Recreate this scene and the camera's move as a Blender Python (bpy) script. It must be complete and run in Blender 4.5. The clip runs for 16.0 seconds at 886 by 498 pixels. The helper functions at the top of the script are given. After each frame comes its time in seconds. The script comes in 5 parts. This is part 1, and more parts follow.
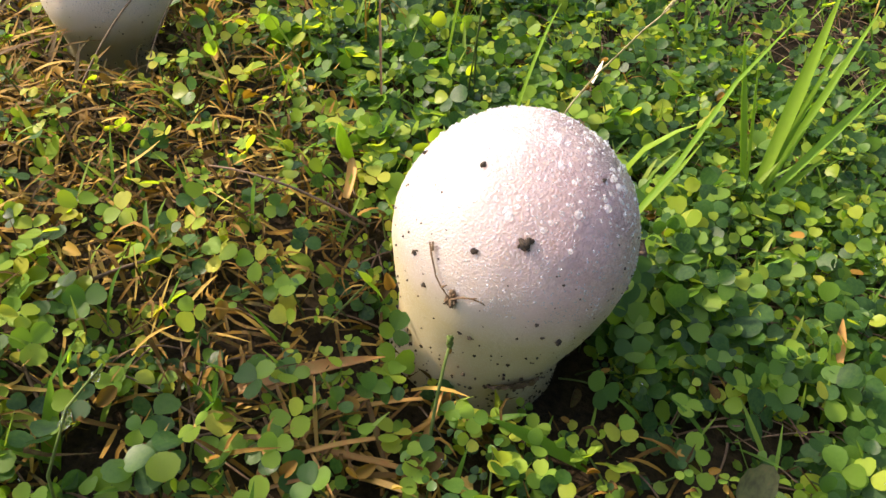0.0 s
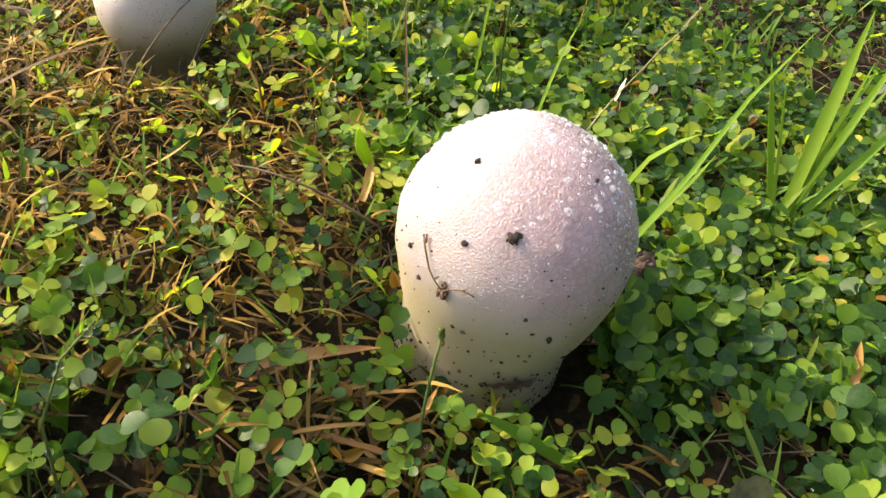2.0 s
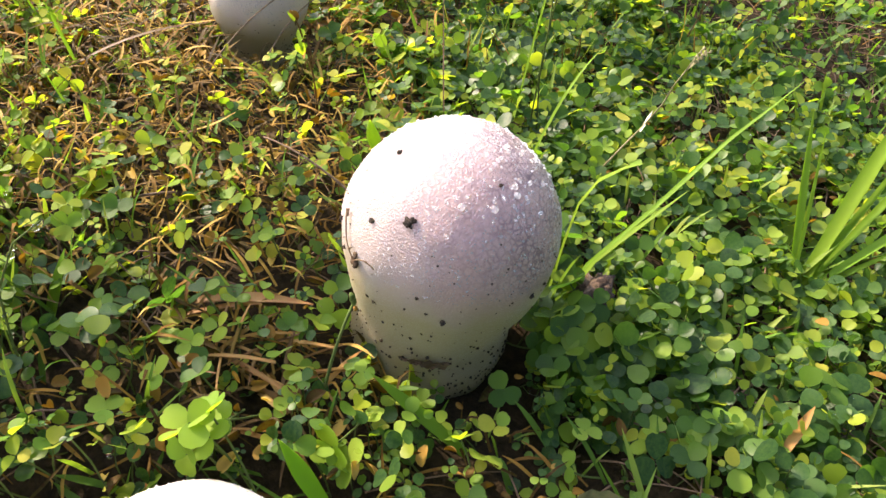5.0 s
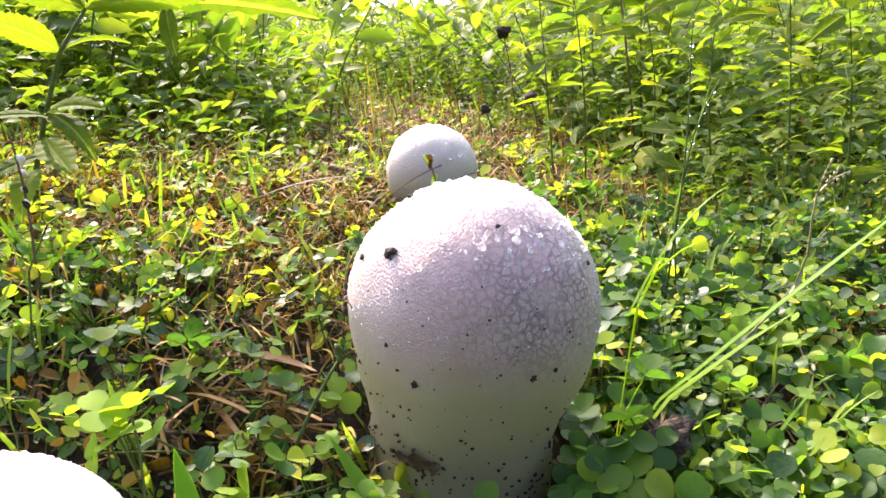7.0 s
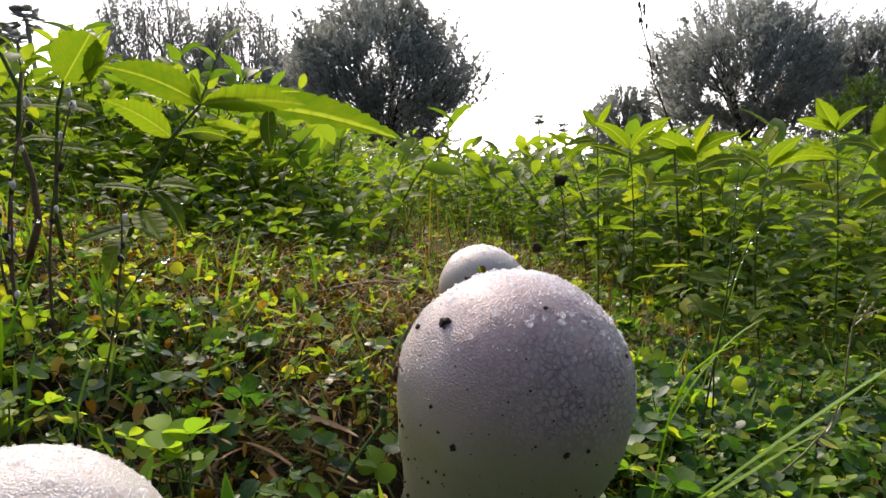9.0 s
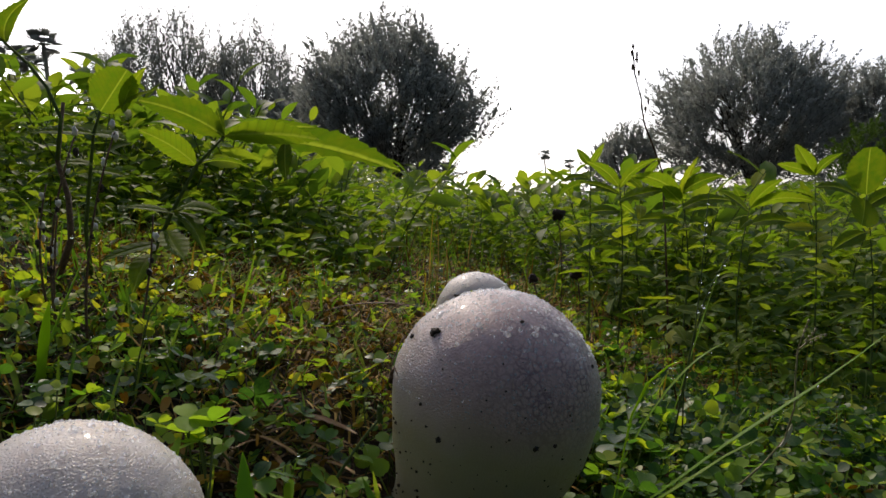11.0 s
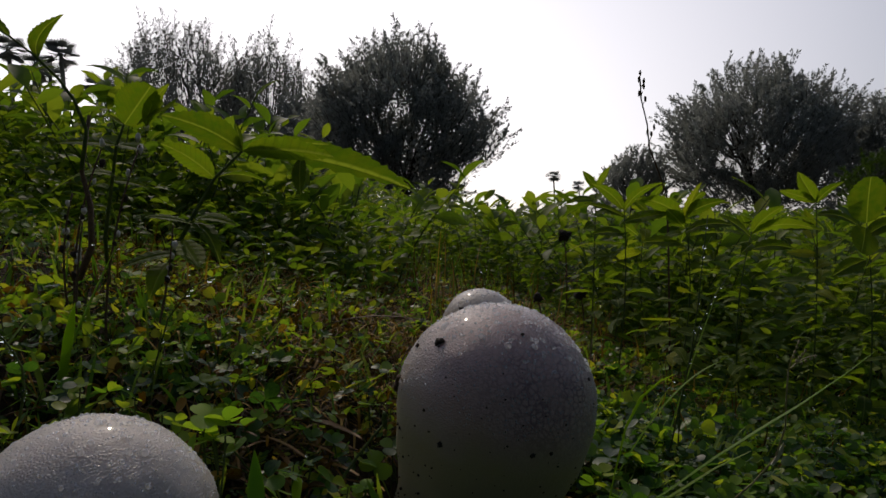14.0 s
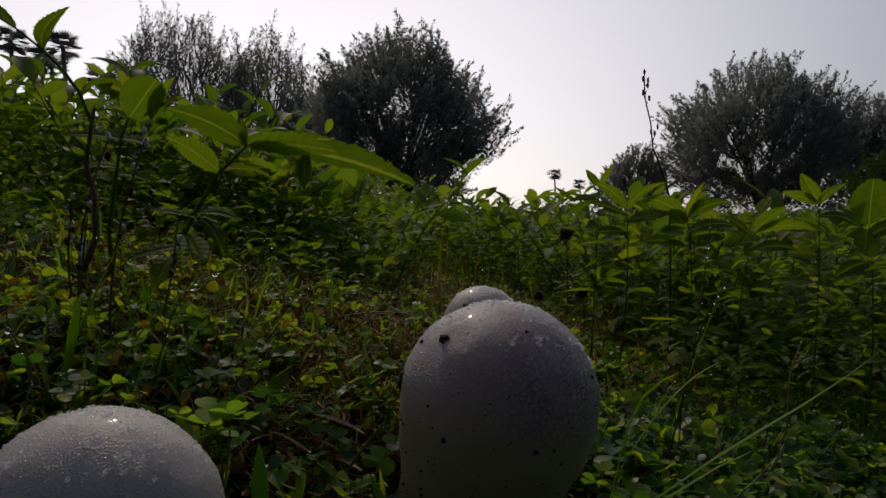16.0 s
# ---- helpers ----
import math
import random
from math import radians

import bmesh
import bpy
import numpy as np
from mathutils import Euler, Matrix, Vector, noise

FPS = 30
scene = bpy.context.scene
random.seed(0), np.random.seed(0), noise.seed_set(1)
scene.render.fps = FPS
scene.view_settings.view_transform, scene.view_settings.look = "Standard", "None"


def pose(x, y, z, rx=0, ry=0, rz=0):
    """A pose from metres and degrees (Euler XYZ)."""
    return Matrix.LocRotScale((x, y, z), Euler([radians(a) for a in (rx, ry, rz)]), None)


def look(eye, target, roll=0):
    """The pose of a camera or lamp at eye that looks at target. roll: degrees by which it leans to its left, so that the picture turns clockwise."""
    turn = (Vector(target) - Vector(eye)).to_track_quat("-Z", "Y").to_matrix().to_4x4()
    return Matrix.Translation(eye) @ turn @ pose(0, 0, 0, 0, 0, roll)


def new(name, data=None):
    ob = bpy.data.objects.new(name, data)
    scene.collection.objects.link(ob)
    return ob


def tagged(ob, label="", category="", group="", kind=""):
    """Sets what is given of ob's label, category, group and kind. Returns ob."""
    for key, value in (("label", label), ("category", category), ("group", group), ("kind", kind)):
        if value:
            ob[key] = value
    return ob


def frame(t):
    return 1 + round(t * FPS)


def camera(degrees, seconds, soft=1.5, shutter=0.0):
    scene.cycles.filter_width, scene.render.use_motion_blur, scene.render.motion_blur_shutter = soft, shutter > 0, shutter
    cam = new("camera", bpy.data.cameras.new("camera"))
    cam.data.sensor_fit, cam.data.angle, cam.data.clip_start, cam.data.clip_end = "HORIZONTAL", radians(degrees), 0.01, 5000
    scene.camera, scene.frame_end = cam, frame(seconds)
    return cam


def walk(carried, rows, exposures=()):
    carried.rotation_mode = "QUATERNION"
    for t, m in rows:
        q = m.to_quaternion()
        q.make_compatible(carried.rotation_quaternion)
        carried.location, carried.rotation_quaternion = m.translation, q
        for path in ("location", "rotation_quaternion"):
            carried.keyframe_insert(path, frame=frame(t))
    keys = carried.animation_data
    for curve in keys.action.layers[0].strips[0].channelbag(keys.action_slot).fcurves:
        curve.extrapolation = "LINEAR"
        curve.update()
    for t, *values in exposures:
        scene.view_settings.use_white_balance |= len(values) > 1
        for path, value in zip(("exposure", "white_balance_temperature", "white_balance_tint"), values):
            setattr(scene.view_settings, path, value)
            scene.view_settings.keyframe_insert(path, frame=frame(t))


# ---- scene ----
cam = camera(64.44, 16.0)
PATH = [
    (0, pose(-0.1272, -0.0795, 0.2497, 39.00, 0, -48.99) @ pose(0, 0, 0, 0, 0, -1.20)),
    (0.5, pose(-0.1283, -0.0809, 0.2476, 39.95, 0, -47.71) @ pose(0, 0, 0, 0, 0, -2.22)),
    (1, pose(-0.1286, -0.0865, 0.2488, 39.94, 0, -46.75) @ pose(0, 0, 0, 0, 0, -2.87)),
    (1.5, pose(-0.1278, -0.0952, 0.2463, 40.82, 0, -45.87) @ pose(0, 0, 0, 0, 0, -2.22)),
    (2, pose(-0.1253, -0.1008, 0.2466, 41.87, 0, -42.53) @ pose(0, 0, 0, 0, 0, -3.81)),
    (2.5, pose(-0.1211, -0.1091, 0.2451, 42.53, 0, -40.23) @ pose(0, 0, 0, 0, 0, -5.19)),
    (3, pose(-0.1312, -0.1205, 0.2468, 42.10, 0, -38.22) @ pose(0, 0, 0, 0, 0, -5.61)),
    (3.5, pose(-0.1285, -0.1338, 0.2562, 42.45, 0, -40.28) @ pose(0, 0, 0, 0, 0, -1.62)),
    (4, pose(-0.1322, -0.1320, 0.2834, 42.17, 0, -33.94) @ pose(0, 0, 0, 0, 0, -3.82)),
    (4.2, pose(-0.1221, -0.1392, 0.2821, 42.88, 0, -33.71) @ pose(0, 0, 0, 0, 0, -3.59)),
    (6.3, pose(-0.0312, -0.1885, 0.1835, 61.30, 0, -3.38) @ pose(0, 0, 0, 0, 0, -12.23)),
    (6.5, pose(-0.0229, -0.1916, 0.1775, 66.93, 0, -3.13) @ pose(0, 0, 0, 0, 0, -11.48)),
    (7, pose(-0.0159, -0.2068, 0.1648, 71.47, 0, -2.60) @ pose(0, 0, 0, 0, 0, -10.03)),
    (7.5, pose(-0.0130, -0.2215, 0.1608, 77.55, 0, -2.62) @ pose(0, 0, 0, 0, 0, -8.69)),
    (8, pose(-0.0179, -0.2267, 0.1582, 80.39, 0, -1.40) @ pose(0, 0, 0, 0, 0, -6.33)),
    (8.5, pose(-0.0227, -0.2315, 0.1541, 82.65, 0, -1.00) @ pose(0, 0, 0, 0, 0, -5.25)),
    (9, pose(-0.0233, -0.2308, 0.1501, 83.54, 0, -0.56) @ pose(0, 0, 0, 0, 0, -3.79)),
    (9.2, pose(-0.0199, -0.2370, 0.1523, 83.40, 0, -0.31) @ pose(0, 0, 0, 0, 0, -4.43)),
    (11.5, pose(-0.0201, -0.2677, 0.1474, 86.53, 0, -0.22) @ pose(0, 0, 0, 0, 0, -1.65)),
    (12, pose(-0.0208, -0.2704, 0.1456, 86.49, 0, -0.03) @ pose(0, 0, 0, 0, 0, -1.49)),
    (12.5, pose(-0.0210, -0.2757, 0.1473, 87.03, 0, 0.13) @ pose(0, 0, 0, 0, 0, -1.60)),
    (13, pose(-0.0193, -0.2825, 0.1451, 87.33, 0, 0.39) @ pose(0, 0, 0, 0, 0, -1.50)),
    (13.5, pose(-0.0206, -0.2831, 0.1474, 88.27, 0, 0.01) @ pose(0, 0, 0, 0, 0, -0.94)),
    (14, pose(-0.0198, -0.2801, 0.1488, 87.67, 0, 0.14) @ pose(0, 0, 0, 0, 0, -0.70)),
    (14.5, pose(-0.0230, -0.2777, 0.1507, 87.37, 0, -0.17) @ pose(0, 0, 0, 0, 0, -0.34)),
    (15, pose(-0.0217, -0.2763, 0.1489, 87.30, 0, -0.19) @ pose(0, 0, 0, 0, 0, -0.05)),
    (15.5, pose(-0.0208, -0.2776, 0.1504, 87.43, 0, 0.15) @ pose(0, 0, 0, 0, 0, -0.06)),
    (16, pose(-0.0218, -0.2807, 0.1488, 87.42, 0, 0.15) @ pose(0, 0, 0, 0, 0, -0.02)),
]
EXPOSURES = [(0, 0.90, 7400, 17), (4, 1.04, 7400, 19), (6.5, 1.55, 6950, 24), (7.5, 1.2, 6800, 24), (8, 0.58, 6800, 22), (9, -0.05, 6800, 18), (11.5, -1.15, 6750, 15),
             (12.5, -1.3, 6750, 15), (13.2, -1.75, 6700, 16), (14, -2.18, 6700, 16), (15, -2.5, 6700, 16), (16, -2.55, 6700, 16)]
walk(cam, PATH, EXPOSURES)

# ---- sky and sun ----
SUN_AZ, SUN_EL = radians(15), radians(41)          # to the left of +y, above the horizon
world = bpy.data.worlds.new("sky")
scene.world = world
world.use_nodes = True
wn = world.node_tree
sky = wn.nodes.new("ShaderNodeTexSky")
sky.sky_type, sky.sun_disc = "NISHITA", False
sky.sun_elevation, sky.sun_rotation = SUN_EL, -SUN_AZ
sky.air_density, sky.dust_density, sky.ozone_density = 1.0, 0.8, 1.6
sun_dir = Vector((-math.sin(SUN_AZ) * math.cos(SUN_EL), math.cos(SUN_AZ) * math.cos(SUN_EL), math.sin(SUN_EL)))
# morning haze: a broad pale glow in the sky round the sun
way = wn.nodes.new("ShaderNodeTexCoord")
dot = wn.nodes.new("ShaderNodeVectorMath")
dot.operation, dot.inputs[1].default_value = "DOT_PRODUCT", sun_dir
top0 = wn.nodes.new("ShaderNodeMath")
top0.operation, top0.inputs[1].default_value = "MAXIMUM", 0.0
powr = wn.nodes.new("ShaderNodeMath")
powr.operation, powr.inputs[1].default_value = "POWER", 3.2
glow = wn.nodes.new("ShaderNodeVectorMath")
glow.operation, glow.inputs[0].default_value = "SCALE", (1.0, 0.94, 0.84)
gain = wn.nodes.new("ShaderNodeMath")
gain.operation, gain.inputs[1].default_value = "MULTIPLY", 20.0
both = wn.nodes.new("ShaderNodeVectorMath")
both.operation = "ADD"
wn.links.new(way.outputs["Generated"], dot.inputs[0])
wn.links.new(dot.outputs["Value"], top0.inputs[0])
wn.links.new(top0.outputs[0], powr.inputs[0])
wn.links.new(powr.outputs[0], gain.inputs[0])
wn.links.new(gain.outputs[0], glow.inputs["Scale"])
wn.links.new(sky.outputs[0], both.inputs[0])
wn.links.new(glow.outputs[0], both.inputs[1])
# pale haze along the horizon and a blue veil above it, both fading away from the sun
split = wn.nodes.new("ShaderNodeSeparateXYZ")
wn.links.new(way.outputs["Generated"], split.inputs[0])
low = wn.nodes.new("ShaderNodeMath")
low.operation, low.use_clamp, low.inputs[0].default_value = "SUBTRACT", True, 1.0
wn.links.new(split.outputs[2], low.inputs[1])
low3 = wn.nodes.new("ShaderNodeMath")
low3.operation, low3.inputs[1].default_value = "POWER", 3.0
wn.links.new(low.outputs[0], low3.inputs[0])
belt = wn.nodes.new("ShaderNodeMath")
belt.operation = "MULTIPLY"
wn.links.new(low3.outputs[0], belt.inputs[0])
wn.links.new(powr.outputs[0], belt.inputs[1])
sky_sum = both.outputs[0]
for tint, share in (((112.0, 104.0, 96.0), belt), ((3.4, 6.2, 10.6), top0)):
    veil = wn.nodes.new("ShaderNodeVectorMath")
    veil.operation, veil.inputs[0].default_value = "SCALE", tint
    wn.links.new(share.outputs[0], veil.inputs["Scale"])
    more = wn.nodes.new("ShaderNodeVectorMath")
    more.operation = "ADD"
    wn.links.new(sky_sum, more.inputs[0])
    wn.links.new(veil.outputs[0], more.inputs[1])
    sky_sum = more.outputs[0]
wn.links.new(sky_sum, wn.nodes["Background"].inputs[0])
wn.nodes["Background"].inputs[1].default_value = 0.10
sun_data = bpy.data.lights.new("sun", "SUN")
sun_data.energy, sun_data.angle, sun_data.color = 5.0, radians(0.6), (1.0, 0.90, 0.74)
sun = new("sun", sun_data)
sun.matrix_world = look(sun_dir * 30, (0, 0, 0))


# ---- materials ----
class Mat:
    """A node material with short ways to add nodes."""

    def __init__(self, name):
        self.m = bpy.data.materials.new(name)
        self.m.use_nodes = True
        self.t = self.m.node_tree
        self.p = self.t.nodes["Principled BSDF"]
        self.out = self.t.nodes["Material Output"]

    def n(self, kind, **kw):
        node = self.t.nodes.new("ShaderNode" + kind)
        for k, v in kw.items():
            node.inputs[k.replace("_", " ")].default_value = v
        return node

    def l(self, a, b):
        self.t.links.new(a, b)

    def noise(self, scale, detail=4, rough=0.6, coord="Object"):
        tc = self.n("TexCoord")
        no = self.n("TexNoise", Scale=scale, Detail=detail, Roughness=rough)
        self.l(tc.outputs[coord], no.inputs["Vector"])
        return no.outputs[0]

    def ramp(self, fac, stops):
        r = self.n("ValToRGB")
        els = r.color_ramp.elements
        while len(els) < len(stops):
            els.new(0.5)
        for e, (pos, col) in zip(els, stops):
            e.position, e.color = pos, (*col, 1)
        self.l(fac, r.inputs[0])
        return r.outputs[0]

    def mix(self, fac, a, b, mode="MIX"):
        x = self.n("Mix")
        x.data_type, x.blend_type = "RGBA", mode
        for sock, v in ((x.inputs[0], fac), (x.inputs[6], a), (x.inputs[7], b)):
            if hasattr(v, "is_output"):
                self.l(v, sock)
            elif isinstance(v, tuple):
                sock.default_value = (*v, 1)
            else:
                sock.default_value = v
        return x.outputs[2]

    def bump(self, height, strength, dist, normal=None):
        b = self.n("Bump", Strength=strength, Distance=dist)
        self.l(height, b.inputs["Height"])
        if normal is not None:
            self.l(normal, b.inputs["Normal"])
        return b.outputs[0]

    def set(self, color=None, rough=None, normal=None, **kw):
        if color is not None:
            if isinstance(color, tuple):
                self.p.inputs["Base Color"].default_value = (*color, 1)
            else:
                self.l(color, self.p.inputs["Base Color"])
        if rough is not None:
            if hasattr(rough, "is_output"):
                self.l(rough, self.p.inputs["Roughness"])
            else:
                self.p.inputs["Roughness"].default_value = rough
        if normal is not None:
            self.l(normal, self.p.inputs["Normal"])
        for k, v in kw.items():
            self.p.inputs[k.replace("_", " ")].default_value = v
        return self

    def translucent(self, color, share):
        """Lets light through thin leaves."""
        tr, mx = self.n("BsdfTranslucent"), self.n("MixShader")
        self.l(color, tr.inputs[0])
        mx.inputs[0].default_value = share
        self.l(self.p.outputs[0], mx.inputs[1])
        self.l(tr.outputs[0], mx.inputs[2])
        self.l(mx.outputs[0], self.out.inputs[0])
        return self


def leaf_material(name, stops, per="island", share=0.4, rough=0.48, grain=700, glow=1.7, blue=0.25, gloss=0.12, red=1.0, face=1.0):
    a = Mat(name)
    if per == "island":
        rnd = a.n("NewGeometry").outputs["Random Per Island"]
    else:
        rnd = a.n("ObjectInfo").outputs["Random"]
    base = a.ramp(rnd, stops)
    spots = a.noise(grain, 3)
    col = a.mix(a.ramp(spots, [(0.35, (0, 0, 0)), (0.7, (1, 1, 1))]), base, a.mix(0.5, base, (0.13, 0.21, 0.04)))
    col = a.mix(0.35, base, col)
    a.set(a.mix(1.0, col, (face, face, face), "MULTIPLY"), rough, a.bump(spots, 0.25, 0.0004), Specular_IOR_Level=gloss)
    thru = a.mix(1.0, col, (glow * red, glow, glow * blue), "MULTIPLY")
    return a.translucent(thru, share).m


M_CLOVER = leaf_material("clover_leaf", [(0.0, (0.010, 0.036, 0.013)), (0.5, (0.030, 0.082, 0.018)), (0.8, (0.085, 0.162, 0.020)), (1.0, (0.25, 0.29, 0.03))], share=0.5, gloss=0.2, rough=0.38, red=1.0, glow=2.5, blue=0.3, face=1.05)
M_CLOVER_OBJ = leaf_material("clover_leaflet", [(0.0, (0.016, 0.050, 0.015)), (0.55, (0.046, 0.112, 0.018)), (1.0, (0.15, 0.23, 0.022))], per="object", share=0.5, gloss=0.2, rough=0.38, red=1.0, glow=2.5, blue=0.3, face=1.05)
M_LIME = leaf_material("young_clover_leaf", [(0.0, (0.10, 0.20, 0.03)), (0.6, (0.21, 0.28, 0.035)), (1.0, (0.34, 0.32, 0.05))], gloss=0.09, share=0.5, glow=2.0, face=1.1)
M_LIME_OBJ = leaf_material("lime_leaflet", [(0.0, (0.12, 0.23, 0.03)), (1.0, (0.24, 0.33, 0.05))], per="object", gloss=0.09, share=0.5, glow=2.0, face=1.1)
M_GRASS = leaf_material("grass_blade", [(0.0, (0.05, 0.12, 0.02)), (0.5, (0.10, 0.20, 0.03)), (1.0, (0.22, 0.28, 0.06))], grain=400)
M_GRASS_OBJ = leaf_material("bright_grass_blade", [(0.0, (0.13, 0.26, 0.02)), (1.0, (0.23, 0.34, 0.04))], per="object", grain=300, share=0.5)
def weed_leaf_material():
    """Toothed weed leaf: pale midrib, side veins, blotches; the leaf runs 0 to 1 along its own y."""
    a = Mat("weed_leaf")
    tc, sep = a.n("TexCoord"), a.n("SeparateXYZ")
    a.l(tc.outputs["Object"], sep.inputs[0])
    ax = a.n("Math")
    ax.operation = "ABSOLUTE"
    a.l(sep.outputs[0], ax.inputs[0])
    slope = a.n("Math")
    slope.operation, slope.inputs[1].default_value = "MULTIPLY_ADD", -0.75
    a.l(ax.outputs[0], slope.inputs[0])
    a.l(sep.outputs[1], slope.inputs[2])
    wavy = a.n("Math")
    wavy.operation, wavy.inputs[1].default_value = "MULTIPLY", 66.0
    a.l(slope.outputs[0], wavy.inputs[0])
    sine = a.n("Math")
    sine.operation = "SINE"
    a.l(wavy.outputs[0], sine.inputs[0])
    veins = a.ramp(sine.outputs[0], [(0.72, (0, 0, 0)), (0.98, (1, 1, 1))])
    rib = a.ramp(ax.outputs[0], [(0.004, (1, 1, 1)), (0.018, (0, 0, 0))])
    base = a.ramp(a.n("ObjectInfo").outputs["Random"], [(0.0, (0.039, 0.084, 0.014)), (0.5, (0.070, 0.128, 0.018)), (0.88, (0.115, 0.18, 0.024)), (1.0, (0.21, 0.23, 0.03))])
    blotch = a.noise(5, 5, 0.65)
    col = a.mix(a.ramp(blotch, [(0.35, (0, 0, 0)), (0.75, (0.7, 0.7, 0.7))]), base, a.mix(0.6, base, (0.16, 0.15, 0.02)))
    col = a.mix(a.mix(1.0, veins, (0.14, 0.14, 0.14), "MULTIPLY"), col, a.mix(0.5, col, (0.2, 0.26, 0.07)))
    col = a.mix(a.mix(1.0, rib, (0.7, 0.7, 0.7), "MULTIPLY"), col, (0.22, 0.27, 0.09))
    nrm = a.bump(a.noise(30, 4), 0.3, 0.0003)
    nrm = a.bump(veins, 0.5, 0.0004, nrm)
    a.set(col, 0.6, nrm, Specular_IOR_Level=0.06)
    thru = a.mix(1.0, col, (2.05, 2.05, 0.4), "MULTIPLY")
    thru = a.mix(a.mix(1.0, veins, (0.45, 0.45, 0.45), "MULTIPLY"), thru, a.mix(1.0, thru, (0.45, 0.5, 0.4), "MULTIPLY"))
    return a.translucent(thru, 0.52).m


M_WEED = weed_leaf_material()
M_WEEDS = leaf_material("weed_thicket_leaf", [(0.0, (0.046, 0.092, 0.018)), (0.5, (0.088, 0.146, 0.023)), (1.0, (0.17, 0.21, 0.034))], share=0.52, grain=90, gloss=0.14, rough=0.55, glow=2.1)
# distance haze is put into this pale grey leaf colour
M_TREE_HAZED = leaf_material("hazed_tree_leaf", [(0.0, (0.26, 0.27, 0.26)), (1.0, (0.34, 0.35, 0.32))], share=0.55, grain=3, glow=1.2, blue=1.0)
M_TREE_GREEN = leaf_material("green_tree_leaf", [(0.0, (0.05, 0.10, 0.025)), (1.0, (0.10, 0.17, 0.04))], share=0.3, grain=3, glow=1.2)
M_STRAW = leaf_material("dry_grass", [(0.0, (0.035, 0.015, 0.005)), (0.4, (0.10, 0.044, 0.010)), (0.75, (0.28, 0.14, 0.026)), (1.0, (0.52, 0.34, 0.09))], share=0.32, rough=0.65, glow=1.0, grain=900, gloss=0.12)
M_STRAW_OBJ = leaf_material("dry_straw", [(0.0, (0.06, 0.026, 0.009)), (0.5, (0.20, 0.085, 0.02)), (1.0, (0.40, 0.22, 0.06))], per="object", share=0.12, rough=0.55, glow=1.0, grain=500, gloss=0.2)

a = Mat("soil")
big, fine = a.noise(6, 6), a.noise(260, 6, 0.7)
a.set(a.mix(big, a.ramp(fine, [(0.3, (0.007, 0.005, 0.003)), (0.7, (0.028, 0.018, 0.010))]), a.ramp(fine, [(0.3, (0.012, 0.009, 0.005)), (0.7, (0.05, 0.034, 0.016))])), 0.95,
      a.bump(fine, 0.8, 0.004), Specular_IOR_Level=0.1)
M_SOIL = a.m
a = Mat("dirt_crumb")
fine = a.noise(900, 5, 0.7)
a.set(a.ramp(fine, [(0.35, (0.008, 0.005, 0.004)), (0.7, (0.07, 0.042, 0.022))]), 0.9, a.bump(fine, 1.0, 0.001))
M_DIRT = a.m
a = Mat("clod_soil")
fine = a.noise(700, 6, 0.7)
a.set(a.ramp(fine, [(0.35, (0.02, 0.013, 0.009)), (0.7, (0.15, 0.095, 0.06))]), 0.95, a.bump(fine, 1.0, 0.001))
M_CLOD = a.m
a = Mat("twig_bark")
fine = a.noise(500, 5, 0.7)
a.set(a.ramp(fine, [(0.3, (0.05, 0.026, 0.012)), (0.7, (0.17, 0.10, 0.05))]), 0.8, a.bump(fine, 0.6, 0.0006))
M_TWIG = a.m
a = Mat("weed_stem")
fine = a.noise(240, 4)
a.set(a.ramp(fine, [(0.3, (0.045, 0.078, 0.016)), (0.75, (0.11, 0.14, 0.034))]), 0.7, a.bump(fine, 0.3, 0.0006), Specular_IOR_Level=0.15)
M_STEM = a.m
a = Mat("bark")
fine = a.noise(9, 6, 0.7)
a.set(a.ramp(fine, [(0.3, (0.025, 0.02, 0.016)), (0.7, (0.09, 0.075, 0.06))]), 0.9, a.bump(fine, 0.8, 0.03))
M_BARK = a.m
# white translucent body stands in for light refracted through the drops
a = Mat("dew")
a.set((0.95, 0.97, 1.0), 0.06, IOR=1.333, Specular_IOR_Level=1.0)
clear, thru, inner, outer = a.n("BsdfTransparent"), a.n("BsdfTranslucent", Color=(0.95, 0.97, 1.0, 1.0)), a.n("MixShader"), a.n("MixShader")
inner.inputs[0].default_value, outer.inputs[0].default_value = 0.35, 0.30
a.l(thru.outputs[0], inner.inputs[1])
a.l(a.p.outputs[0], inner.inputs[2])
a.l(clear.outputs[0], outer.inputs[1])
a.l(inner.outputs[0], outer.inputs[2])
a.l(outer.outputs[0], a.out.inputs[0])
M_DEW_GLINT = a.m
a = Mat("water")
a.set((1.0, 1.0, 1.0), 0.03, Transmission_Weight=1.0, IOR=1.333)
M_WATER = a.m
a = Mat("pale_husk")
fine = a.noise(600, 4)
a.set(a.ramp(fine, [(0.3, (0.42, 0.36, 0.26)), (0.7, (0.72, 0.68, 0.58))]), 0.55, a.bump(fine, 0.3, 0.0004))
M_HUSK = a.m
a = Mat("pale_stem")
fine = a.noise(400, 4)
a.set(a.ramp(fine, [(0.3, (0.20, 0.17, 0.075)), (0.7, (0.36, 0.31, 0.16))]), 0.5, a.bump(fine, 0.3, 0.0004), Specular_IOR_Level=0.3)
M_PALE = a.m
a = Mat("dead_leaf")
fine = a.noise(220, 6, 0.65)
a.set(a.ramp(fine, [(0.3, (0.03, 0.022, 0.012)), (0.55, (0.11, 0.10, 0.035)), (0.8, (0.2, 0.12, 0.05))]), 0.5, a.bump(fine, 0.4, 0.0006))
